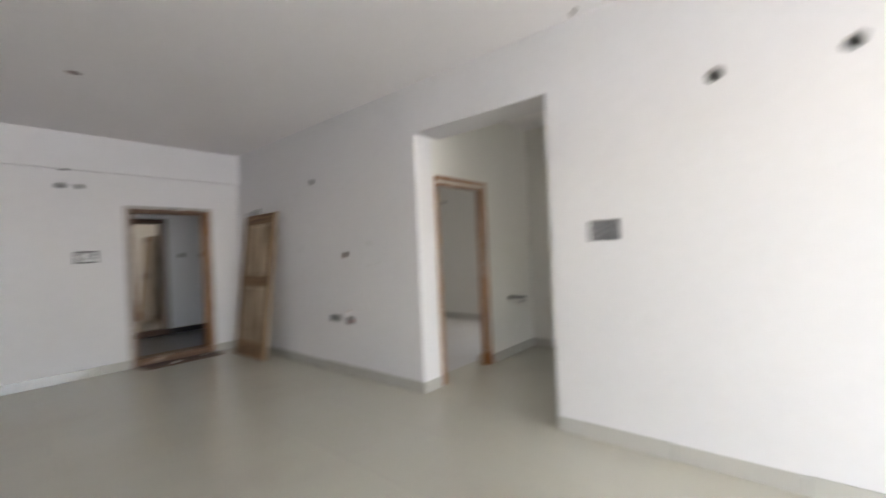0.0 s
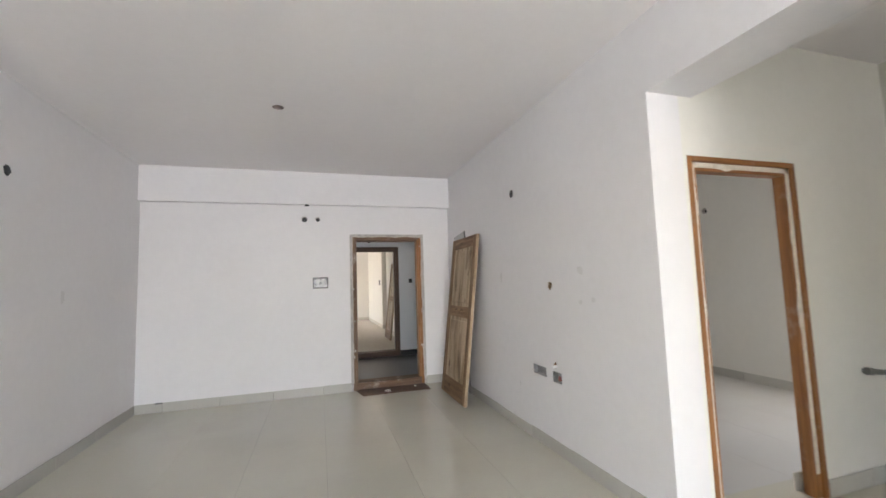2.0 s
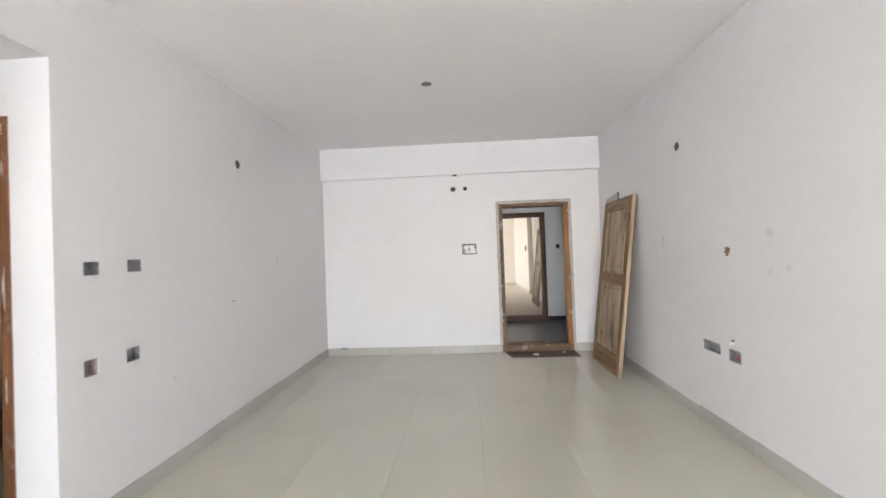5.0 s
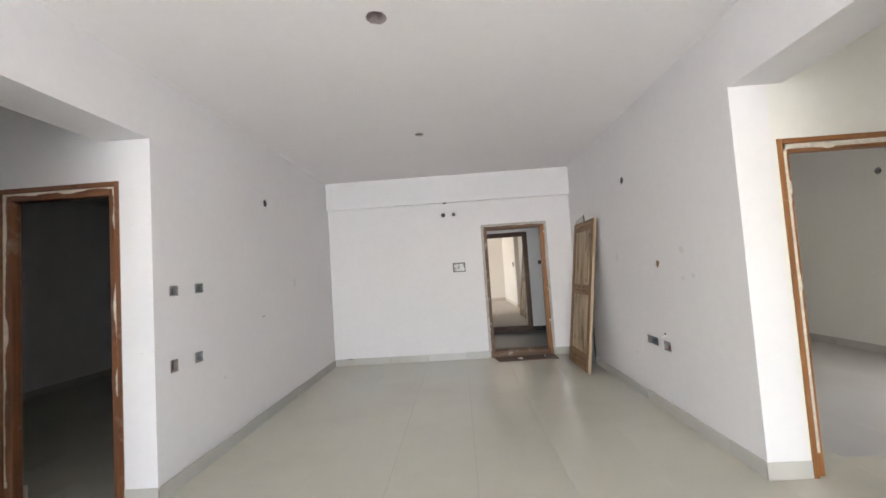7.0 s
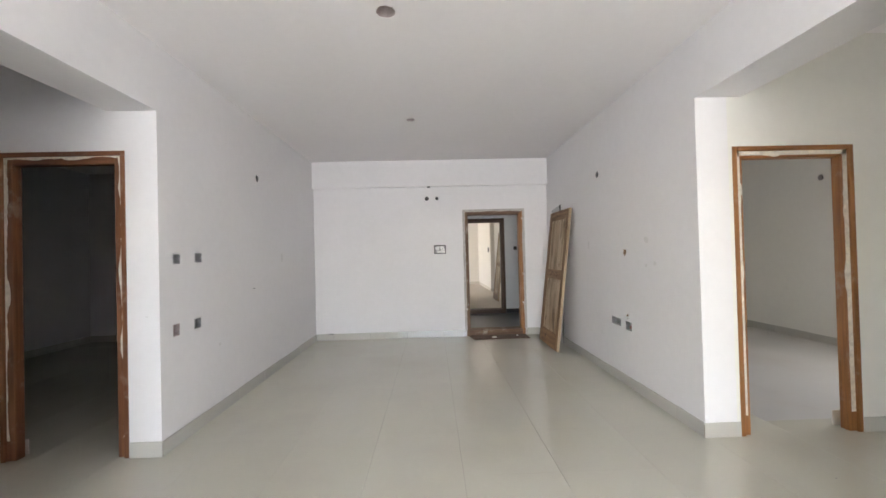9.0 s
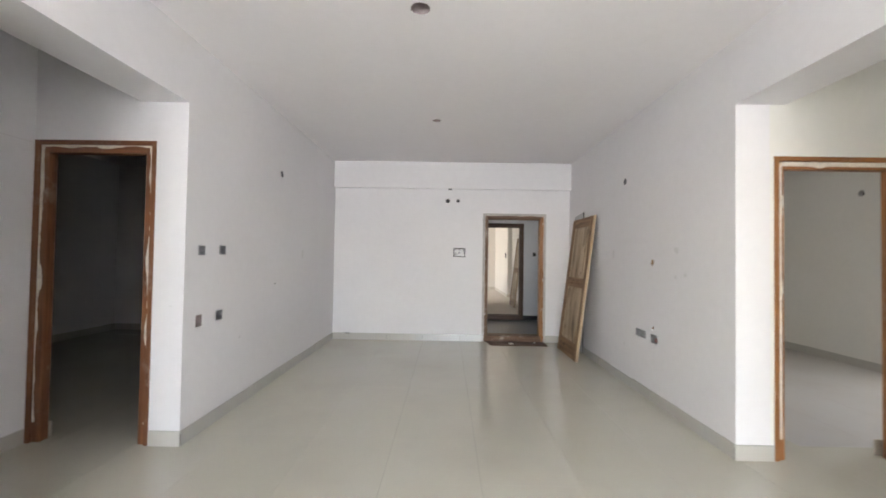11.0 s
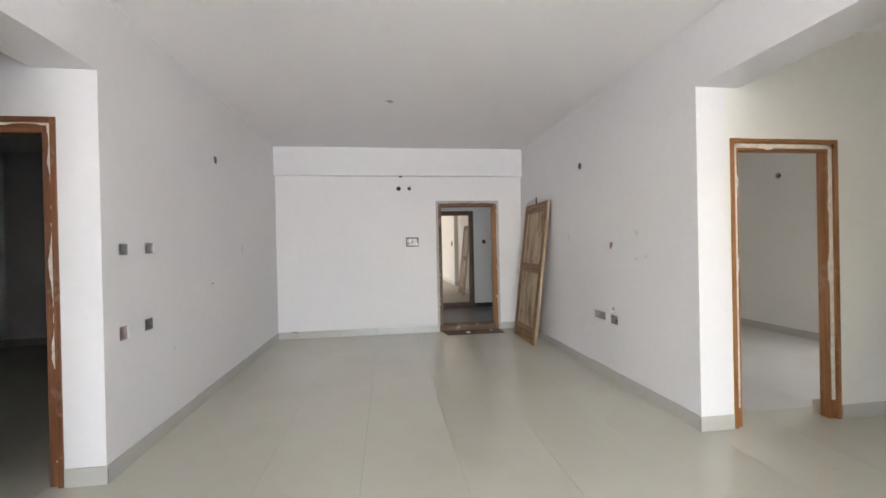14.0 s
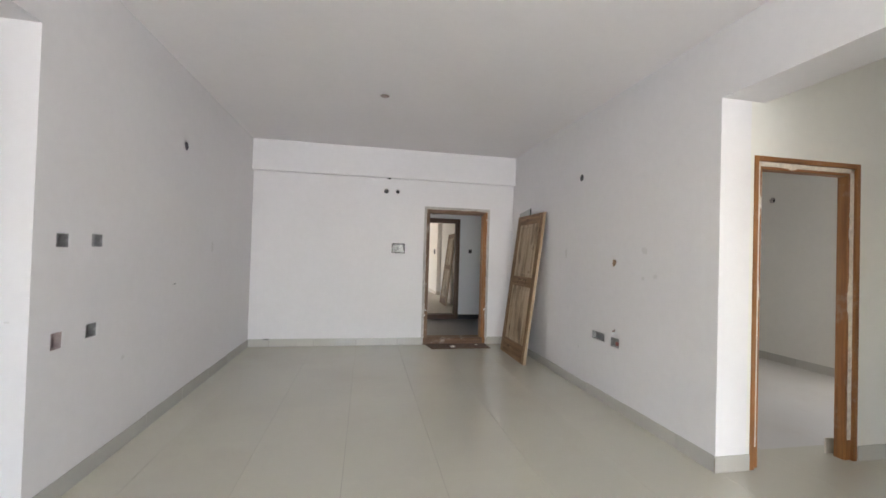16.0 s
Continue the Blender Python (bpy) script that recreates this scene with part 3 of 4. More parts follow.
def door_frame(name, at, facing, w, h, depth, mats, label, threshold=0.0, margin=0.0, putty=True, sill=0.0, seed=0, fw=0.066, lip=0.028, putty_mat=None, sill_mat=None, cover=0.85, front=0.0, least=0.04):
    """A rebated timber door frame. Local: x across (0..w), -y out of the wall, z up; front face at y = -0.006."""
    up, across = mats
    ob = thing(name, (0, 0, 0), label, "door frame", "", "structure")
    y0, y1, reb = -0.006, depth, 0.016
    m = margin
    if m:
        for a, b in ((0, m), (w - m, w)):
            part("plaster_margin", box(a, b, -0.003, depth, sill, h), CEMENT, ob, "grey cement margin")
        part("plaster_margin", box(m, w - m, -0.003, depth, h - m, h), CEMENT, ob, "grey cement margin")
    for a, s in ((m, 1), (w - m, -1)):
        bm = bmesh.new()
        box(*sorted((a, a + s * lip)), y0, reb, sill, h - m, 0.003, bm)
        box(*sorted((a, a + s * fw)), reb, y1, sill, h - m, 0.003, bm)
        j = part("jamb", bm, WORN_Z if front and s == 1 else up, ob)
        if putty:
            b2 = turned(smear(sill + 0.14, h - m - 0.03, 0, (fw - lip) * cover, seed + 3 + s, "z", least), Matrix.Translation((a + s * lip, reb - 0.0005, 0)) @ Matrix.Diagonal((s, 1, 1, 1)))
            part("putty_smear", b2, putty_mat or PUTTY, j, "dried white putty smear")
        if front:
            b2 = turned(smear(sill + 0.1, h - m - 0.004, 0, front, seed + 23 + s, "z", 0.55), Matrix.Translation((a, y0 - 0.0005, 0)) @ Matrix.Diagonal((s, 1, 1, 1)))
            part("mortar_smear", b2, GRIME, j, "grey and white mortar crust")
            for k in range(9):
                rnd = random.Random(seed * 100 + k * 3 + s)
                z, u, g = rnd.uniform(0.2, h - 0.1), rnd.uniform(0.006, lip - 0.008), rnd.uniform(0.003, 0.008)
                x = a + s * u
                part("paint_fleck", box(x - g * 0.5, x + g * 0.5, y0 - 0.0055, y0 + 0.001, z - g * 2, z + g * 2, 0.001), FOIL, j, "dried white fleck")
    bm = bmesh.new()
    box(m + lip, w - m - lip, y0, reb, h - m - lip, h - m, 0.003, bm)
    box(m + fw, w - m - fw, reb, y1, h - m - fw, h - m, 0.003, bm)
    hd = part("head", bm, across, ob)
    if putty:
        b2 = turned(smear(m + lip, w - m - lip, 0, (fw - lip) * cover, seed + 9, "x", least), Matrix.Translation((0, reb - 0.0005, h - m - lip)) @ Matrix.Diagonal((1, 1, -1, 1)))
        part("putty_smear", b2, putty_mat or PUTTY, hd, "dried white putty smear")
    if front:
        b2 = turned(smear(m + 0.01, w - m - 0.01, 0, front * 1.7, seed + 31, "x", 0.3), Matrix.Translation((0, y0 - 0.0005, h - m)) @ Matrix.Diagonal((1, 1, -1, 1)))
        part("mortar_smear", b2, GRIME, hd, "grey and white mortar crust")
    if threshold:
        part("threshold", box(m + 0.002, w - m - 0.002, y0 + 0.008, y1 + 0.06, sill, sill + threshold, 0.006), sill_mat or across, ob, "worn dusty timber threshold")
    ob.matrix_basis = Matrix.Translation(at) @ facing
    return ob


TEAK = (TEAK_Z, TEAK_X)
door_frame("door_1", (3.324, YR, 0), FACE_S, 0.884, 2.052, 0.082, TEAK, "open teak door frame with white putty smears, no door hung", seed=1, cover=0.9, fw=0.082, lip=0.033, least=0.68)
door_frame("door_2", (-1.79, YLF, 0), FACE_S, 0.859, 2.112, 0.082, (TEAK2_Z, TEAK2_X), "red-brown teak door frame with putty smears, unlit room behind", seed=2, cover=0.62, fw=0.085, lip=0.031, least=0.1)
door_frame("door_3", (1.68, YF, 0), FACE_S, 1.01, 2.052, 0.15, (TEAK_Z, WORN_X), "open entrance door frame of worn teak in grey cement margin", threshold=0.095, margin=0.028, seed=3, putty=False, fw=0.062, lip=0.04, sill_mat=WORN_X, front=0.016)
door_frame("door_4", (1.78, YN, 0), FACE_S, 1.0, 2.1, 0.125, (DARKWOOD_Z, DARKWOOD_X), "dark stained open door frame of the opposite flat", threshold=0.1, putty=False, seed=4, fw=0.09, lip=0.06)
door_frame("door_5", (XA, 2.555, 0), FACE_W, 0.825, 2.068, TH + 0.01, (TEAK2_Z, TEAK2_X), "open teak bathroom door frame above a raised sill", putty=True, sill=0.12, seed=5, fw=0.085, lip=0.034, cover=0.5)


# ---- skirting ----
def skirting(name, runs, label="pale polished tile skirting with fine joints", mat=None):
    """runs: (x0, y0, x1, y1, out_x, out_y, first joint offset, material)."""
    root = thing(name, (0, 0, 0), label, "skirting", "", "structure")
    rnd = random.Random(len(name))
    for x0, y0, x1, y1, ox, oy, first in runs:
        length = math.hypot(x1 - x0, y1 - y0)
        dx, dy = (x1 - x0) / length, (y1 - y0) / length
        cuts, u = [0.0], first
        while u < length - 0.02:
            if u > 0.02:
                cuts.append(u)
            u += 0.589
        cuts.append(length)
        ang0 = math.atan2(dy, dx)
        flip0 = 1 if (dy * ox - dx * oy) > 0 else -1
        trim = 0.14 if length > 1 else 0
        back = turned(box(trim, length - trim, -0.0055, -0.0002, 0.001, SK - 0.016), Matrix.Translation((x0, y0, 0)) @ Matrix.Rotation(ang0, 4, "Z") @ Matrix.Diagonal((1, flip0, 1, 1)))
        part("mortar_bed", back, GROUT, root, "dark mortar joint behind skirting tiles")
        for a, b in zip(cuts, cuts[1:]):
            step = 0.012 if (abs(x0 - XR) < 1e-6 and ox == -1 and y1 > 2 and y0 - a > 4.45) else 0.0
            hgt, out = SK - step + rnd.uniform(-0.004, 0.004), 0.009 + rnd.uniform(-0.0015, 0.0015)
            bm = box(a + 0.0016, b - 0.0016, -out, -0.003, 0.001, hgt, 0.001)
            ang = math.atan2(dy, dx)
            flip = 1 if (dy * ox - dx * oy) > 0 else -1
            m = Matrix.Translation((x0, y0, 0)) @ Matrix.Rotation(ang, 4, "Z") @ Matrix.Diagonal((1, flip, 1, 1)) @ Matrix.Translation(((a + b) / 2, 0, 0)) @ Matrix.Rotation(rnd.uniform(-0.004, 0.004), 4, "Z") @ Matrix.Translation((-(a + b) / 2, 0, 0))
            part("skirting_tile", turned(bm, m), mat or SKIRT, root)
    return root


skirting("baseboard_living", [
    (XL, YF, 1.68, YF, 0, -1, 0.277), (2.69, YF, XR, YF, 0, -1, 0.2),
    (XL, YLF, XL, YF, 1, 0, 0.5), (XR, YF, XR, YR, -1, 0, 0.45),
    (XL, YB, XL, -3.8, 1, 0, 0.3), (XL, -1.2, XL, YLN, 1, 0, 0.3), (XR, YRN, XR, YB, -1, 0, 0.14),
    (XL, YB, -0.45, YB, 0, 1, 0.3), (2.8, YB, XR, YB, 0, 1, 0.3),
    (XR - 0.009, YR, 3.322, YR, 0, -1, 0.6), (-0.929, YLF, XL + 0.009, YLF, 0, -1, 0.6),
])
skirting("baseboard_recess", [(4.21, YR, XA, YR, 0, -1, 0.4), (XA, YR, XA, YK, -1, 0, 0.4),
                              (XW, 0.8, XW, YLF, 1, 0, 0.4), (XR, YRN, XR + T, YRN, 0, 1, 0.6)])
skirting("baseboard_bedroom", [(6.45, 7.1, 6.45, YR + TH, -1, 0, 0.3), (3.72, 7.1, 6.45, 7.1, 0, -1, 0.3)])
skirting("baseboard_bedroom_south", [(4.106, YR + TH, 6.45, YR + TH, 0, 1, 0.3)], "pale dusty tile skirting ending behind a door jamb", DUSTY)
skirting("baseboard_west_room", [(-4.65, YLF + TH, -4.65, 7.1, 1, 0, 0.3), (-4.65, 7.1, XL - T, 7.1, 0, -1, 0.3)])
skirting("baseboard_west_room_south", [(-4.65, YLF + TH, -1.72, YLF + TH, 0, 1, 0.3)], "pale dusty tile skirting ending behind a door jamb", DUSTY)
skirting("baseboard_opposite", [(X2, Y2, X2, 13.97, -1, 0, 0.3), (X2, 12.67, X2, YN + T, -1, 0, 0.3), (XL, Y2, X2, Y2, 0, -1, 0.3), (X2, 13.97, X2 + T, 13.97, 0, -1, 0.6)], "dusty cream tile skirting", DUSTY)
lump_chip = box(-0.51, -0.435, YF - 0.0125, YF - 0.004, SK - 0.012, SK + 0.004, 0.002)
tagged(part("skirting_chip", lump_chip, DULLGREY), "dark chipped spot on top of the pale skirting", "chip")
slab("baseboard_landing", 2.78, 3.6, YN - 0.012, YN, 0.001, 0.1, BLACK, "black polished granite skirting", "skirting")
slab("baseboard_landing_west", XL - T + 0.11, 1.78, YN - 0.012, YN, 0.001, 0.1, BLACK, "black polished granite skirting", "skirting")


# ---- door leaf leaning on the wall ----
def door_leaf(at, tilt, label):
    W, H, D = 0.845, 1.925, 0.036
    ob = thing("door_leaf", (0, 0, 0), label, "door")
    st, top, mid, bot, z_mid = 0.10, 0.13, 0.13, 0.21, 0.95
    for a in (0, W - st):
        part("stile", box(a, a + st, 0, D, 0, H, 0.004), LEAF_STILE, ob)
    part("edge_lipping", box(-0.003, -0.0001, 0.001, D - 0.001, 0.0, H), LEAF_PANEL, ob, "pale freshly planed edge")
    for z0, z1 in ((0, bot), (z_mid, z_mid + mid), (H - top, H)):
        part("rail", box(st, W - st, 0.0005, D - 0.0005, z0, z1, 0.003), LEAF_RAIL, ob)
    for z0, z1 in ((bot, z_mid), (z_mid + mid, H - top)):
        p = part("panel", box(st, W - st, 0.011, D - 0.011, z0, z1), LEAF_PANEL, ob)
        xm = (st + W - st) / 2
        for x0, x1 in ((st + 0.035, xm - 0.004), (xm + 0.004, W - st - 0.035)):
            bm = box(x0, x1, 0.004, D - 0.004, z0 + 0.04, z1 - 0.04)
            bmesh.ops.bevel(bm, geom=[e for e in bm.edges], offset=0.006, segments=1, affect="EDGES")
            part("raised_board", bm, LEAF_PANEL, p)
    # knots, dark resin streaks and the two-lobed scroll on the lock rail
    rnd = random.Random(8)
    for x, z, rx, rz, y in ((0.19, 1.47, 0.016, 0.042, D - 0.004), (0.23, 1.15, 0.009, 0.03, D - 0.004), (0.05, 1.69, 0.02, 0.05, D),
                            (0.045, 1.12, 0.012, 0.06, D), (0.62, 0.36, 0.03, 0.05, D - 0.004), (0.56, 0.12, 0.05, 0.022, D), (0.05, 0.42, 0.012, 0.05, D),
                            (0.30, 0.42, 0.008, 0.09, D - 0.004), (0.58, 1.3, 0.008, 0.07, D - 0.004), (0.80, 0.7, 0.014, 0.05, D), (0.5, 1.86, 0.04, 0.012, D)):
        bm = bmesh.new()
        ring = [(x + rx * math.cos(a) * k, z + rz * math.sin(a) * k) for a, k in ((i * math.pi / 7, rnd.uniform(0.75, 1.15)) for i in range(14))]
        lo = [bm.verts.new((u, y - 0.001, v)) for u, v in ring]
        hi = [bm.verts.new((x + (u - x) * 0.8, y + 0.0012, z + (v - z) * 0.8)) for u, v in ring]
        bm.faces.new(hi)
        for i in range(14):
            bm.faces.new([lo[i], lo[i - 1], hi[i - 1], hi[i]])
        part("knot", bm, KNOT, ob, "dark brown knot")
    for x, way in ((0.31, 1), (0.50, -1)):
        bm = bmesh.new()
        pts = []
        for i in range(15):
            a = math.pi * (0.05 + 1.25 * i / 14)
            k = 0.045 * (1 - 0.45 * i / 14)
            pts.append((x + way * math.cos(a) * k * 1.5, z_mid + 0.055 + math.sin(a) * k, 0.004 + 0.006 * math.sin(math.pi * i / 14)))
        rows = [[bm.verts.new((u, D - 0.001, v - g)), bm.verts.new((u, D + 0.003, v)), bm.verts.new((u, D - 0.001, v + g))] for u, v, g in pts]
        for a, b in zip(rows, rows[1:]):
            for i in (0, 1):
                bm.faces.new([a[i], a[i + 1], b[i + 1], b[i]])
        part("carved_scroll", bm, KNOT, ob, "dark carved scroll on the lock rail")
    ob.matrix_basis = Matrix.Translation(at) @ Matrix.Rotation(radians(tilt), 4, "Y") @ Matrix.Rotation(radians(90), 4, "Z")
    return ob


leaf = door_leaf((2.822, 5.40, 0.0), 6.85, "raw panelled teak door leaf leaning against a white wall")
copy_thing(leaf, Matrix.Translation((2.962, 11.05, 0.0)) @ Matrix.Rotation(radians(6.4), 4, "Y") @ Matrix.Rotation(radians(90), 4, "Z"))


# ---- windows (behind the walk and in the side rooms) ----
def window(name, axis, at, u0, u1, z0, z1, panes, label):
    """A framed sliding window in an opening; `at` is its plane on `axis`."""
    ob = thing(name, (0, 0, 0), label, "window", "", "structure")

    def bar(nm, a, b, c, e, d, parent, mat=ALU):
        bm = box(a, b, at - d, at + d, c, e, 0.003) if axis == "y" else box(at - d, at + d, a, b, c, e, 0.003)
        return part(nm, bm, mat, parent)

    f = 0.045
    bar("window_frame", u0, u0 + f, z0, z1, 0.04, ob), bar("window_frame", u1 - f, u1, z0, z1, 0.04, ob)
    bar("window_frame", u0 + f, u1 - f, z1 - f, z1, 0.04, ob), bar("window_sill", u0 + f, u1 - f, z0, z0 + f, 0.04, ob)
    w = (u1 - u0 - 2 * f) / panes
    for k in range(panes):
        a = u0 + f + k * w
        s = bar("sash_stile", a, a + 0.05, z0 + f, z1 - f, 0.015, ob)
        bar("sash_stile", a + w - 0.05, a + w, z0 + f, z1 - f, 0.015, ob)
        g = bar("pane", a + 0.05, a + w - 0.05, z0 + f, z1 - f, 0.003, s, GLASS)
        g.visible_shadow = False
    return ob


window("window_1", "y", YB - 0.08, -0.45, 2.8, 0.05, 2.42, 3, "white framed sliding balcony door")
window("window_5", "x", XL - 0.08, -3.8, -1.2, 0.05, 2.3, 3, "white framed sliding side balcony door")
window("window_2", "y", YK - 0.06, 3.55, 4.85, 0.95, 2.05, 2, "white framed kitchen window")
window("window_3", "x", 6.5, 3.15, 4.2, 0.9, 2.1, 2, "white framed bedroom window")
window("window_4", "x", XL - 0.08, 14.7, 17.1, 0.05, 2.2, 3, "white framed sliding balcony door of the opposite flat")

# ---- small things ----
hole((XR, *STUB), FACE_W, 0.034, 0.024, WALL, "pipe_stub_hole", "broken brown hole around a capped white pipe", 0.3, RAW, 71)
bm = bmesh.new()
bmesh.ops.create_cone(bm, cap_ends=True, segments=16, radius1=0.013, radius2=0.011, depth=0.05, matrix=Matrix.Translation((XR - 0.002, STUB[0] - 0.006, STUB[1] - 0.006)) @ Matrix.Rotation(radians(90), 4, "Y"))
tagged(part("capped_pipe", bm, FOIL, None, "", True), "short capped white water pipe stub in the wall", "pipe")


def wash_pipe():
    """A grey waste pipe fixed along the recess wall, with a capped end, an elbow and a small stop tap."""
    x0, x1, y0, z0, z1 = 4.615, 4.905, YR - 0.045, 0.715, 0.675
    ob = thing("waste_pipe", (x0, YR, z0), "grey plastic waste pipe with a capped end on a wall", "pipe")
    lean = math.atan2(z0 - z1, x1 - x0)
    m = Matrix.Translation(((x0 + x1) / 2, y0, (z0 + z1) / 2)) @ Matrix.Rotation(lean, 4, "Y") @ Matrix.Rotation(radians(90), 4, "Y")
    for nm, off, r, ln in (("pipe", 0, 0.017, 0.29), ("end_cap", -0.14, 0.024, 0.045), ("coupling", 0.125, 0.022, 0.04)):
        b = bmesh.new()
        bmesh.ops.create_cone(b, cap_ends=True, segments=20, radius1=r, radius2=r, depth=ln, matrix=m @ Matrix.Translation((0, 0, off)))
        part(nm, b, PVC, ob, "", False)
    b = bmesh.new()
    bmesh.ops.create_cone(b, cap_ends=True, segments=16, radius1=0.016, radius2=0.016, depth=0.05, matrix=Matrix.Translation((x1 - 0.01, YR - 0.024, z1)) @ Matrix.Rotation(radians(90), 4, "X"))
    part("elbow", b, PVC, ob)
    b = bmesh.new()
    bmesh.ops.create_cone(b, cap_ends=True, segments=16, radius1=0.012, radius2=0.01, depth=0.06, matrix=Matrix.Translation((x1 - 0.02, YR - 0.03, z1 - 0.045)) @ Matrix.Rotation(radians(90), 4, "X"))
    part("stop_tap", b, STEEL, ob, "small dull metal stop tap")


wash_pipe()


def doormat():
    """A ragged brown coir mat before the entrance threshold."""
    rnd = random.Random(5)
    x0, x1, y0, y1 = 1.80, 2.665, 6.315, YF - 0.012
    bm = bmesh.new()
    nx, ny = 60, 20
    grid = []
    for i in range(nx + 1):
        col = []
        for j in range(ny + 1):
            u, v = i / nx, j / ny
            x = x0 + (x1 - x0) * u - 0.06 * (v if u < 0.5 else 0) * (1 - 2 * u)
            y = y0 + (y1 - y0) * v
            e = min(u, 1 - u, v, 1 - v)
            x += 0.012 * noise.noise(Vector((u * 20, v * 20, 1))) * (1 if e < 0.06 else 0.3)
            y += 0.016 * noise.noise(Vector((u * 17, v * 17, 4))) * (1 if j == 0 else 0.3 if j < ny else 0)
            z = 0.002 + (0.011 + 0.006 * noise.noise(Vector((u * 14, v * 8, 2))) + rnd.uniform(0, 0.003)) * (0.2 if e < 0.01 else 1)
            col.append(bm.verts.new((x, y, z)))
        grid.append(col)
    for i in range(nx):
        for j in range(ny):
            bm.faces.new([grid[i][j], grid[i + 1][j], grid[i + 1][j + 1], grid[i][j + 1]])
    edge = [e for e in bm.edges if e.is_boundary]
    low = bmesh.ops.extrude_edge_only(bm, edges=edge)["geom"]
    for v in low:
        if isinstance(v, bmesh.types.BMVert):
            v.co.z = 0.0005
    tagged(part("doormat", bm, MAT, None, "", True), "ragged dusty brown coir doormat before the entrance", "doormat")


def lump(name, at, size, seed, mat, label, category):
    bm = bmesh.new()
    bmesh.ops.create_icosphere(bm, subdivisions=3, radius=1)
    for v in bm.verts:
        v.co *= 1 + 0.35 * noise.noise(v.co * 1.7 + Vector((seed, 0, 0))) + 0.12 * noise.noise(v.co * 5)
        v.co.z = max(v.co.z, -0.5)
    turned(bm, Matrix.Translation((at[0], at[1], at[2] + 0.5 * size[2])) @ Matrix.Diagonal((*size, 1)))
    tagged(part(name, bm, mat, None, "", True), label, category)


doormat()
lump("mortar_crumb", (2.115, 6.40, 0.012), (0.042, 0.03, 0.011), 3, PUTTY, "white mortar crumb lying on a brown doormat", "rubble")
lump("mortar_crumb", (2.50, 6.50, 0.012), (0.016, 0.012, 0.008), 6, PUTTY, "small mortar crumb lying on a brown doormat", "rubble")
lump("mortar_crumb", (3.45, 2.35, 0.0), (0.005, 0.004, 0.003), 8, CEMENT, "tiny grey mortar crumb on the tiled floor", "rubble")

board = thing("laminate_board", (3.05, 6.05, 0), "thin grey laminate board standing behind a door leaf", "board")
bm = box(3.0525, 3.0645, 5.92, 6.285, 0.0005, 1.975)
for v in bm.verts:
    if v.co.z > 1:
        v.co.z += 0.035 * (6.285 - v.co.y) / 0.365
part("sheet", bm, WHITEBOARD, board)
bm = box(3.051, 3.0655, 5.914, 5.9195, 0.0005, 2.013)
part("edge_band", bm, DARKPVC, board, "black edge band")
part("edge_band", box(3.051, 3.0655, 6.2855, 6.291, 0.0005, 1.972), DARKPVC, board, "black edge band")

bm = bmesh.new()
bmesh.ops.create_cone(bm, cap_ends=True, segments=16, radius1=0.03, radius2=0.026, depth=0.014, matrix=Matrix.Translation((1.142, YF - 0.045, 2.4255)))
tagged(part("conduit_stub", bm, DARKPVC), "dark conduit end under a white beam", "conduit")


def patch(at, facing, w, h, seed, label="sanded grey putty patch on a white wall", mat=None):
    """A thin ragged repair patch, one millimetre proud of its wall."""
    rnd = random.Random(seed)
    bm = bmesh.new()
    n = 22
    rim = [(1 + rnd.uniform(-0.35, 0.2)) for _ in range(n)]
    front = [bm.verts.new((math.cos(2 * math.pi * i / n) * w * rim[i], -0.0012, math.sin(2 * math.pi * i / n) * h * rim[i])) for i in range(n)]
    back = [bm.verts.new((v.co.x * 1.08, 0, v.co.z * 1.08)) for v in front]
    bm.faces.new(front)
    for i in range(n):
        j = (i + 1) % n
        bm.faces.new([front[i], front[j], back[j], back[i]])
    turned(bm, Matrix.Translation(at) @ facing)
    tagged(part("putty_patch", bm, mat or PATCH), label, "wall patch", "putty patches")


for k, (y, z, w, h) in enumerate(((4.9, 1.40, 0.02, 0.05), (3.6, 1.42, 0.035, 0.028), (3.61, 1.19, 0.02, 0.016), (3.47, 1.215, 0.022, 0.02), (2.99 + 1.6, 0.42, 0.012, 0.02))):
    patch((XR, y, z), FACE_W, w, h, 80 + k)
for k, (y, z, w, h) in enumerate(((5.2, 1.35, 0.03, 0.05), (3.7, 0.6, 0.02, 0.012))):
    patch((XL, y, z), FACE_E, w, h, 90 + k)
patch((XL, 4.40, 1.03), FACE_E, 0.024, 0.004, 95, "thin dark scratch in a white wall", DULLGREY)
patch((-0.80, YLF, 0.96), FACE_S, 0.012, 0.005, 99, "small chip in a white painted wall end")

bm = box(XW, XW + 0.0012, 2.2, YLF - 0.001, 2.088, 2.093)
tagged(part("wall_crack", bm, PATCH), "fine horizontal hairline crack in a white passage wall", "crack")
bm = bmesh.new()
bmesh.ops.create_cone(bm, cap_ends=True, segments=16, radius1=0.02, radius2=0.024, depth=0.02, matrix=Matrix.Translation((2.985, 1.33, ZC - 0.01)))
tagged(part("ceiling_conduit", bm, CEMENT), "small grey conduit end at the ceiling edge", "conduit")
for k, x in enumerate((2.93, 3.12, 3.3)):
    lump("mortar_drip", (x, YN - 0.018, 0.1), (0.016, 0.006, 0.012), 20 + k, PUTTY, "white mortar drip above a black skirting", "rubble")
plate = thing("switch_plate", (X2, 14.47, 1.43), "narrow dark switch box on a cream wall", "switch box")
part("plate", box(X2 - 0.006, X2, 14.33, 14.62, 1.36, 1.53, 0.002), DULLGREY, plate)
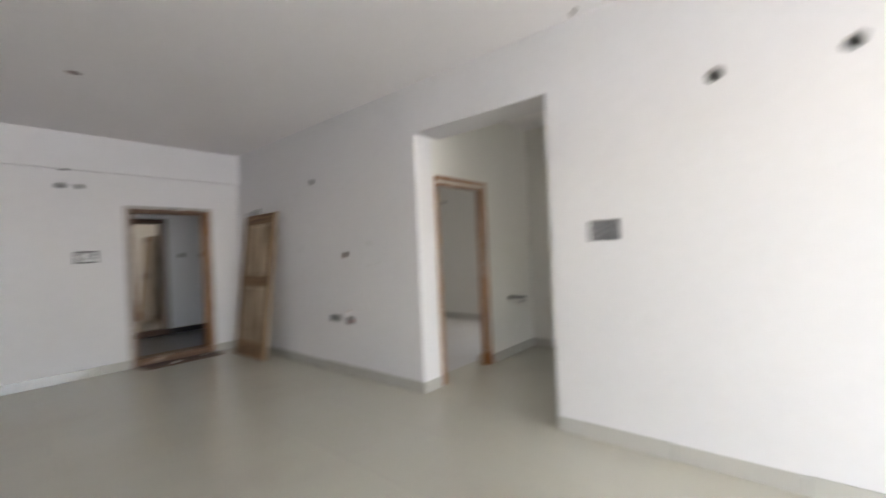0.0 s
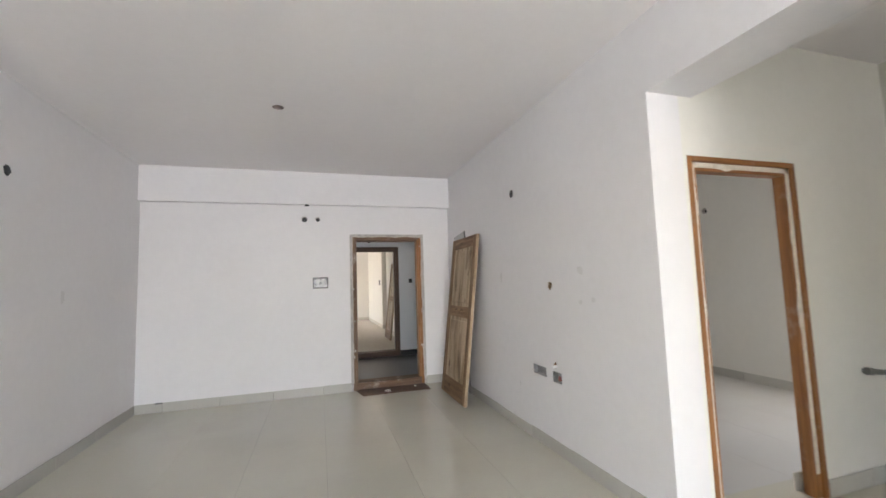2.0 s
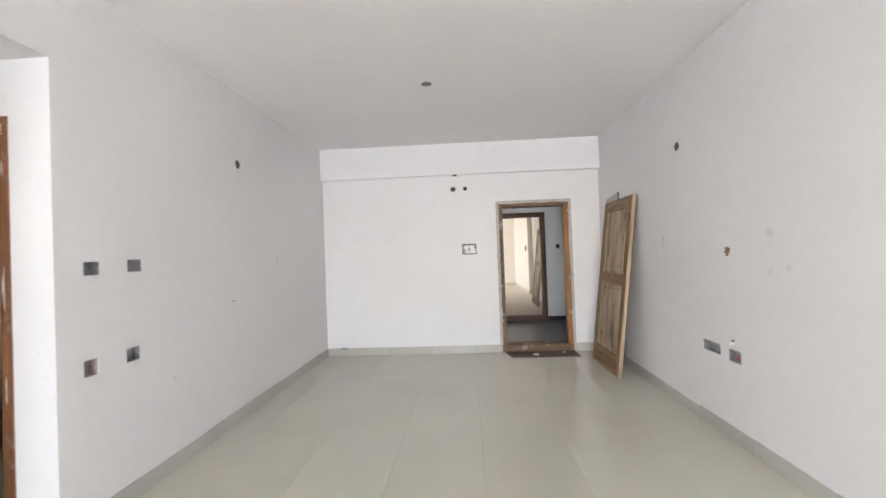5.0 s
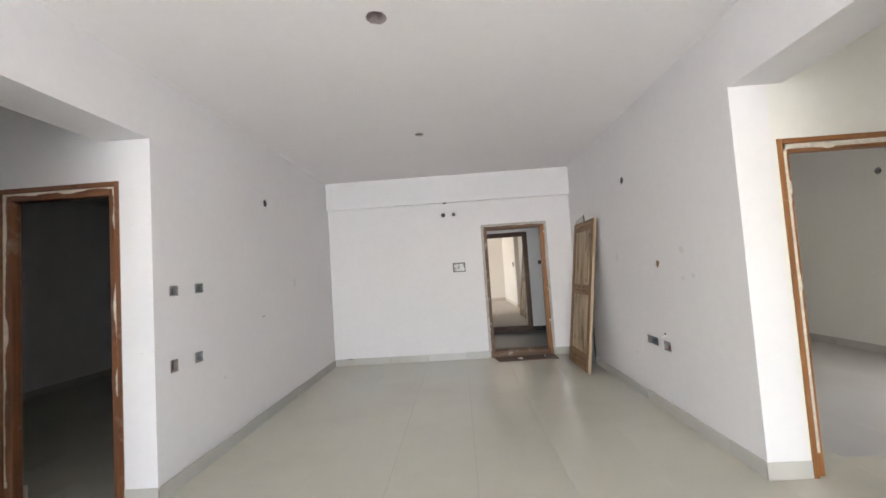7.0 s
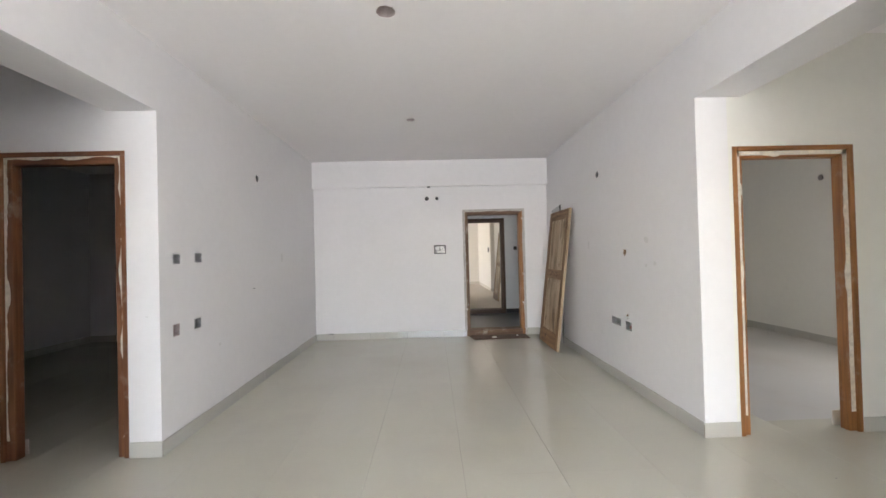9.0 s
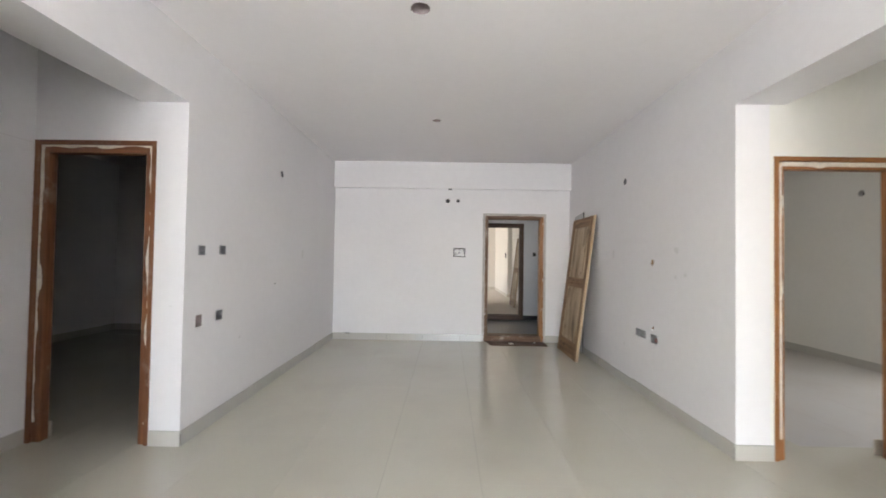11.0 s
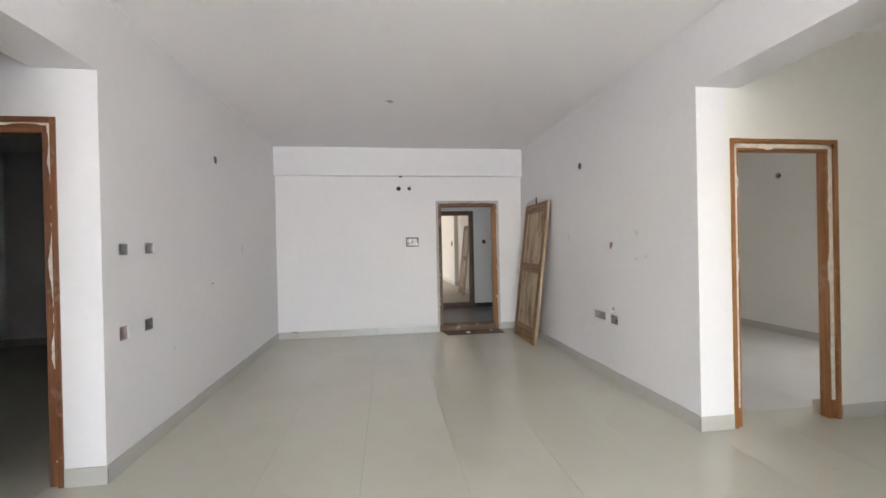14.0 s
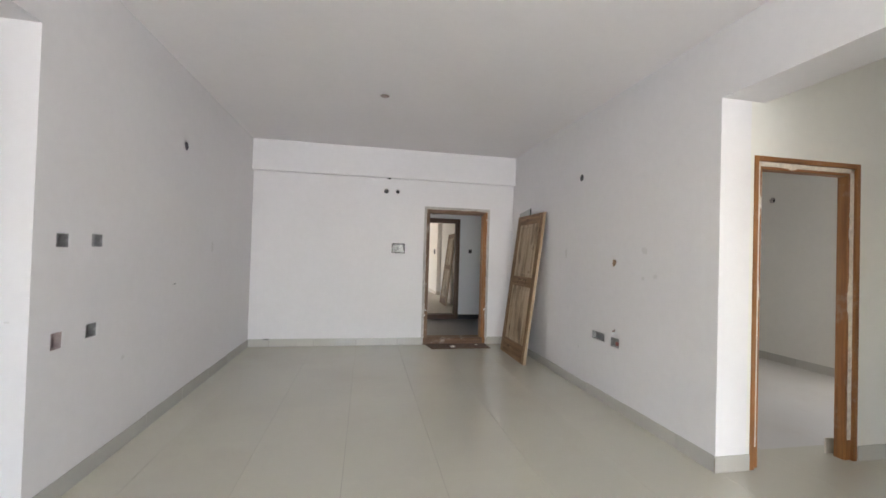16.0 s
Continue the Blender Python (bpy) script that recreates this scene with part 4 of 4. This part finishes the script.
part("rocker", box(X2 - 0.009, X2 - 0.0061, 14.36, 14.59, 1.38, 1.51, 0.001), DARKPVC, plate)
holder = thing("lamp_holder", (2.21, YN, 2.21), "small dark lamp holder above the landing door", "lamp holder")
bm = bmesh.new()
bmesh.ops.create_cone(bm, cap_ends=True, segments=18, radius1=0.035, radius2=0.03, depth=0.03, matrix=Matrix.Translation((2.21, YN - 0.015, 2.21)) @ Matrix.Rotation(radians(90), 4, "X"))
part("base", bm, DARKPVC, holder)
bm = bmesh.new()
bmesh.ops.create_cone(bm, cap_ends=True, segments=18, radius1=0.02, radius2=0.018, depth=0.04, matrix=Matrix.Translation((2.21, YN - 0.05, 2.21)) @ Matrix.Rotation(radians(90), 4, "X"))
part("socket", bm, DARKPVC, holder)

# louvred vent seen through the bathroom door
vent = thing("louvre_vent", (6.4, YR - 0.07, 1.4), "pale louvred vent in a dark bathroom", "vent")
for a, b, c, e in ((6.08, 6.11, 1.40, 1.9), (6.72, 6.75, 1.40, 1.9), (6.11, 6.72, 1.40, 1.43), (6.11, 6.72, 1.87, 1.9)):
    part("vent_frame", box(a, b, YR - 0.1, YR - 0.0705, c, e), ALU, vent)
for k in range(6):
    bm = box(-0.305, 0.305, -0.003, 0.003, -0.03, 0.03)
    part("slat", turned(bm, Matrix.Translation((6.415, YR - 0.09, 1.465 + 0.072 * k)) @ Matrix.Rotation(radians(-20), 4, "X")), ALU, vent)

# ---- floor tiles ----
P = 0.589
bm = box(-P / 2 + 0.0007, P / 2 - 0.0007, -P / 2 + 0.0002, P / 2 - 0.0002, -0.0034, 0.0)
tile_mesh = mesh_of(bm, "floor_tile", TILE)
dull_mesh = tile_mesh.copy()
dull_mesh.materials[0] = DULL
bmr = bmesh.new()
rest = []
y = YF + 0.04 - P / 2
while y > YB - 0.5:
    k = -9
    while True:
        x = 0.155 + P * (k + 0.5)
        k += 1
        if x > 6.8:
            break
        if x < -4.9:
            continue
        if y > -1.8 and (-1.4 < x < 5.2 or (x > 5.2 and y > YR)):
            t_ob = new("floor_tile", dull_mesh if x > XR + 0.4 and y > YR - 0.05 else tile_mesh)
            t_ob.parent = floor
            t_ob.location = (x, y, 0)
        else:
            rest.append((x, y))
    y -= P
for x, y in rest:
    box(x - P / 2 + 0.001, x + P / 2 - 0.001, y - P / 2 + 0.0002, y + P / 2 - 0.0002, -0.0034, 0.0, 0, bmr)
tagged(part("floor_tiles_side_rooms", bmr, TILE, floor), kind="stuff")
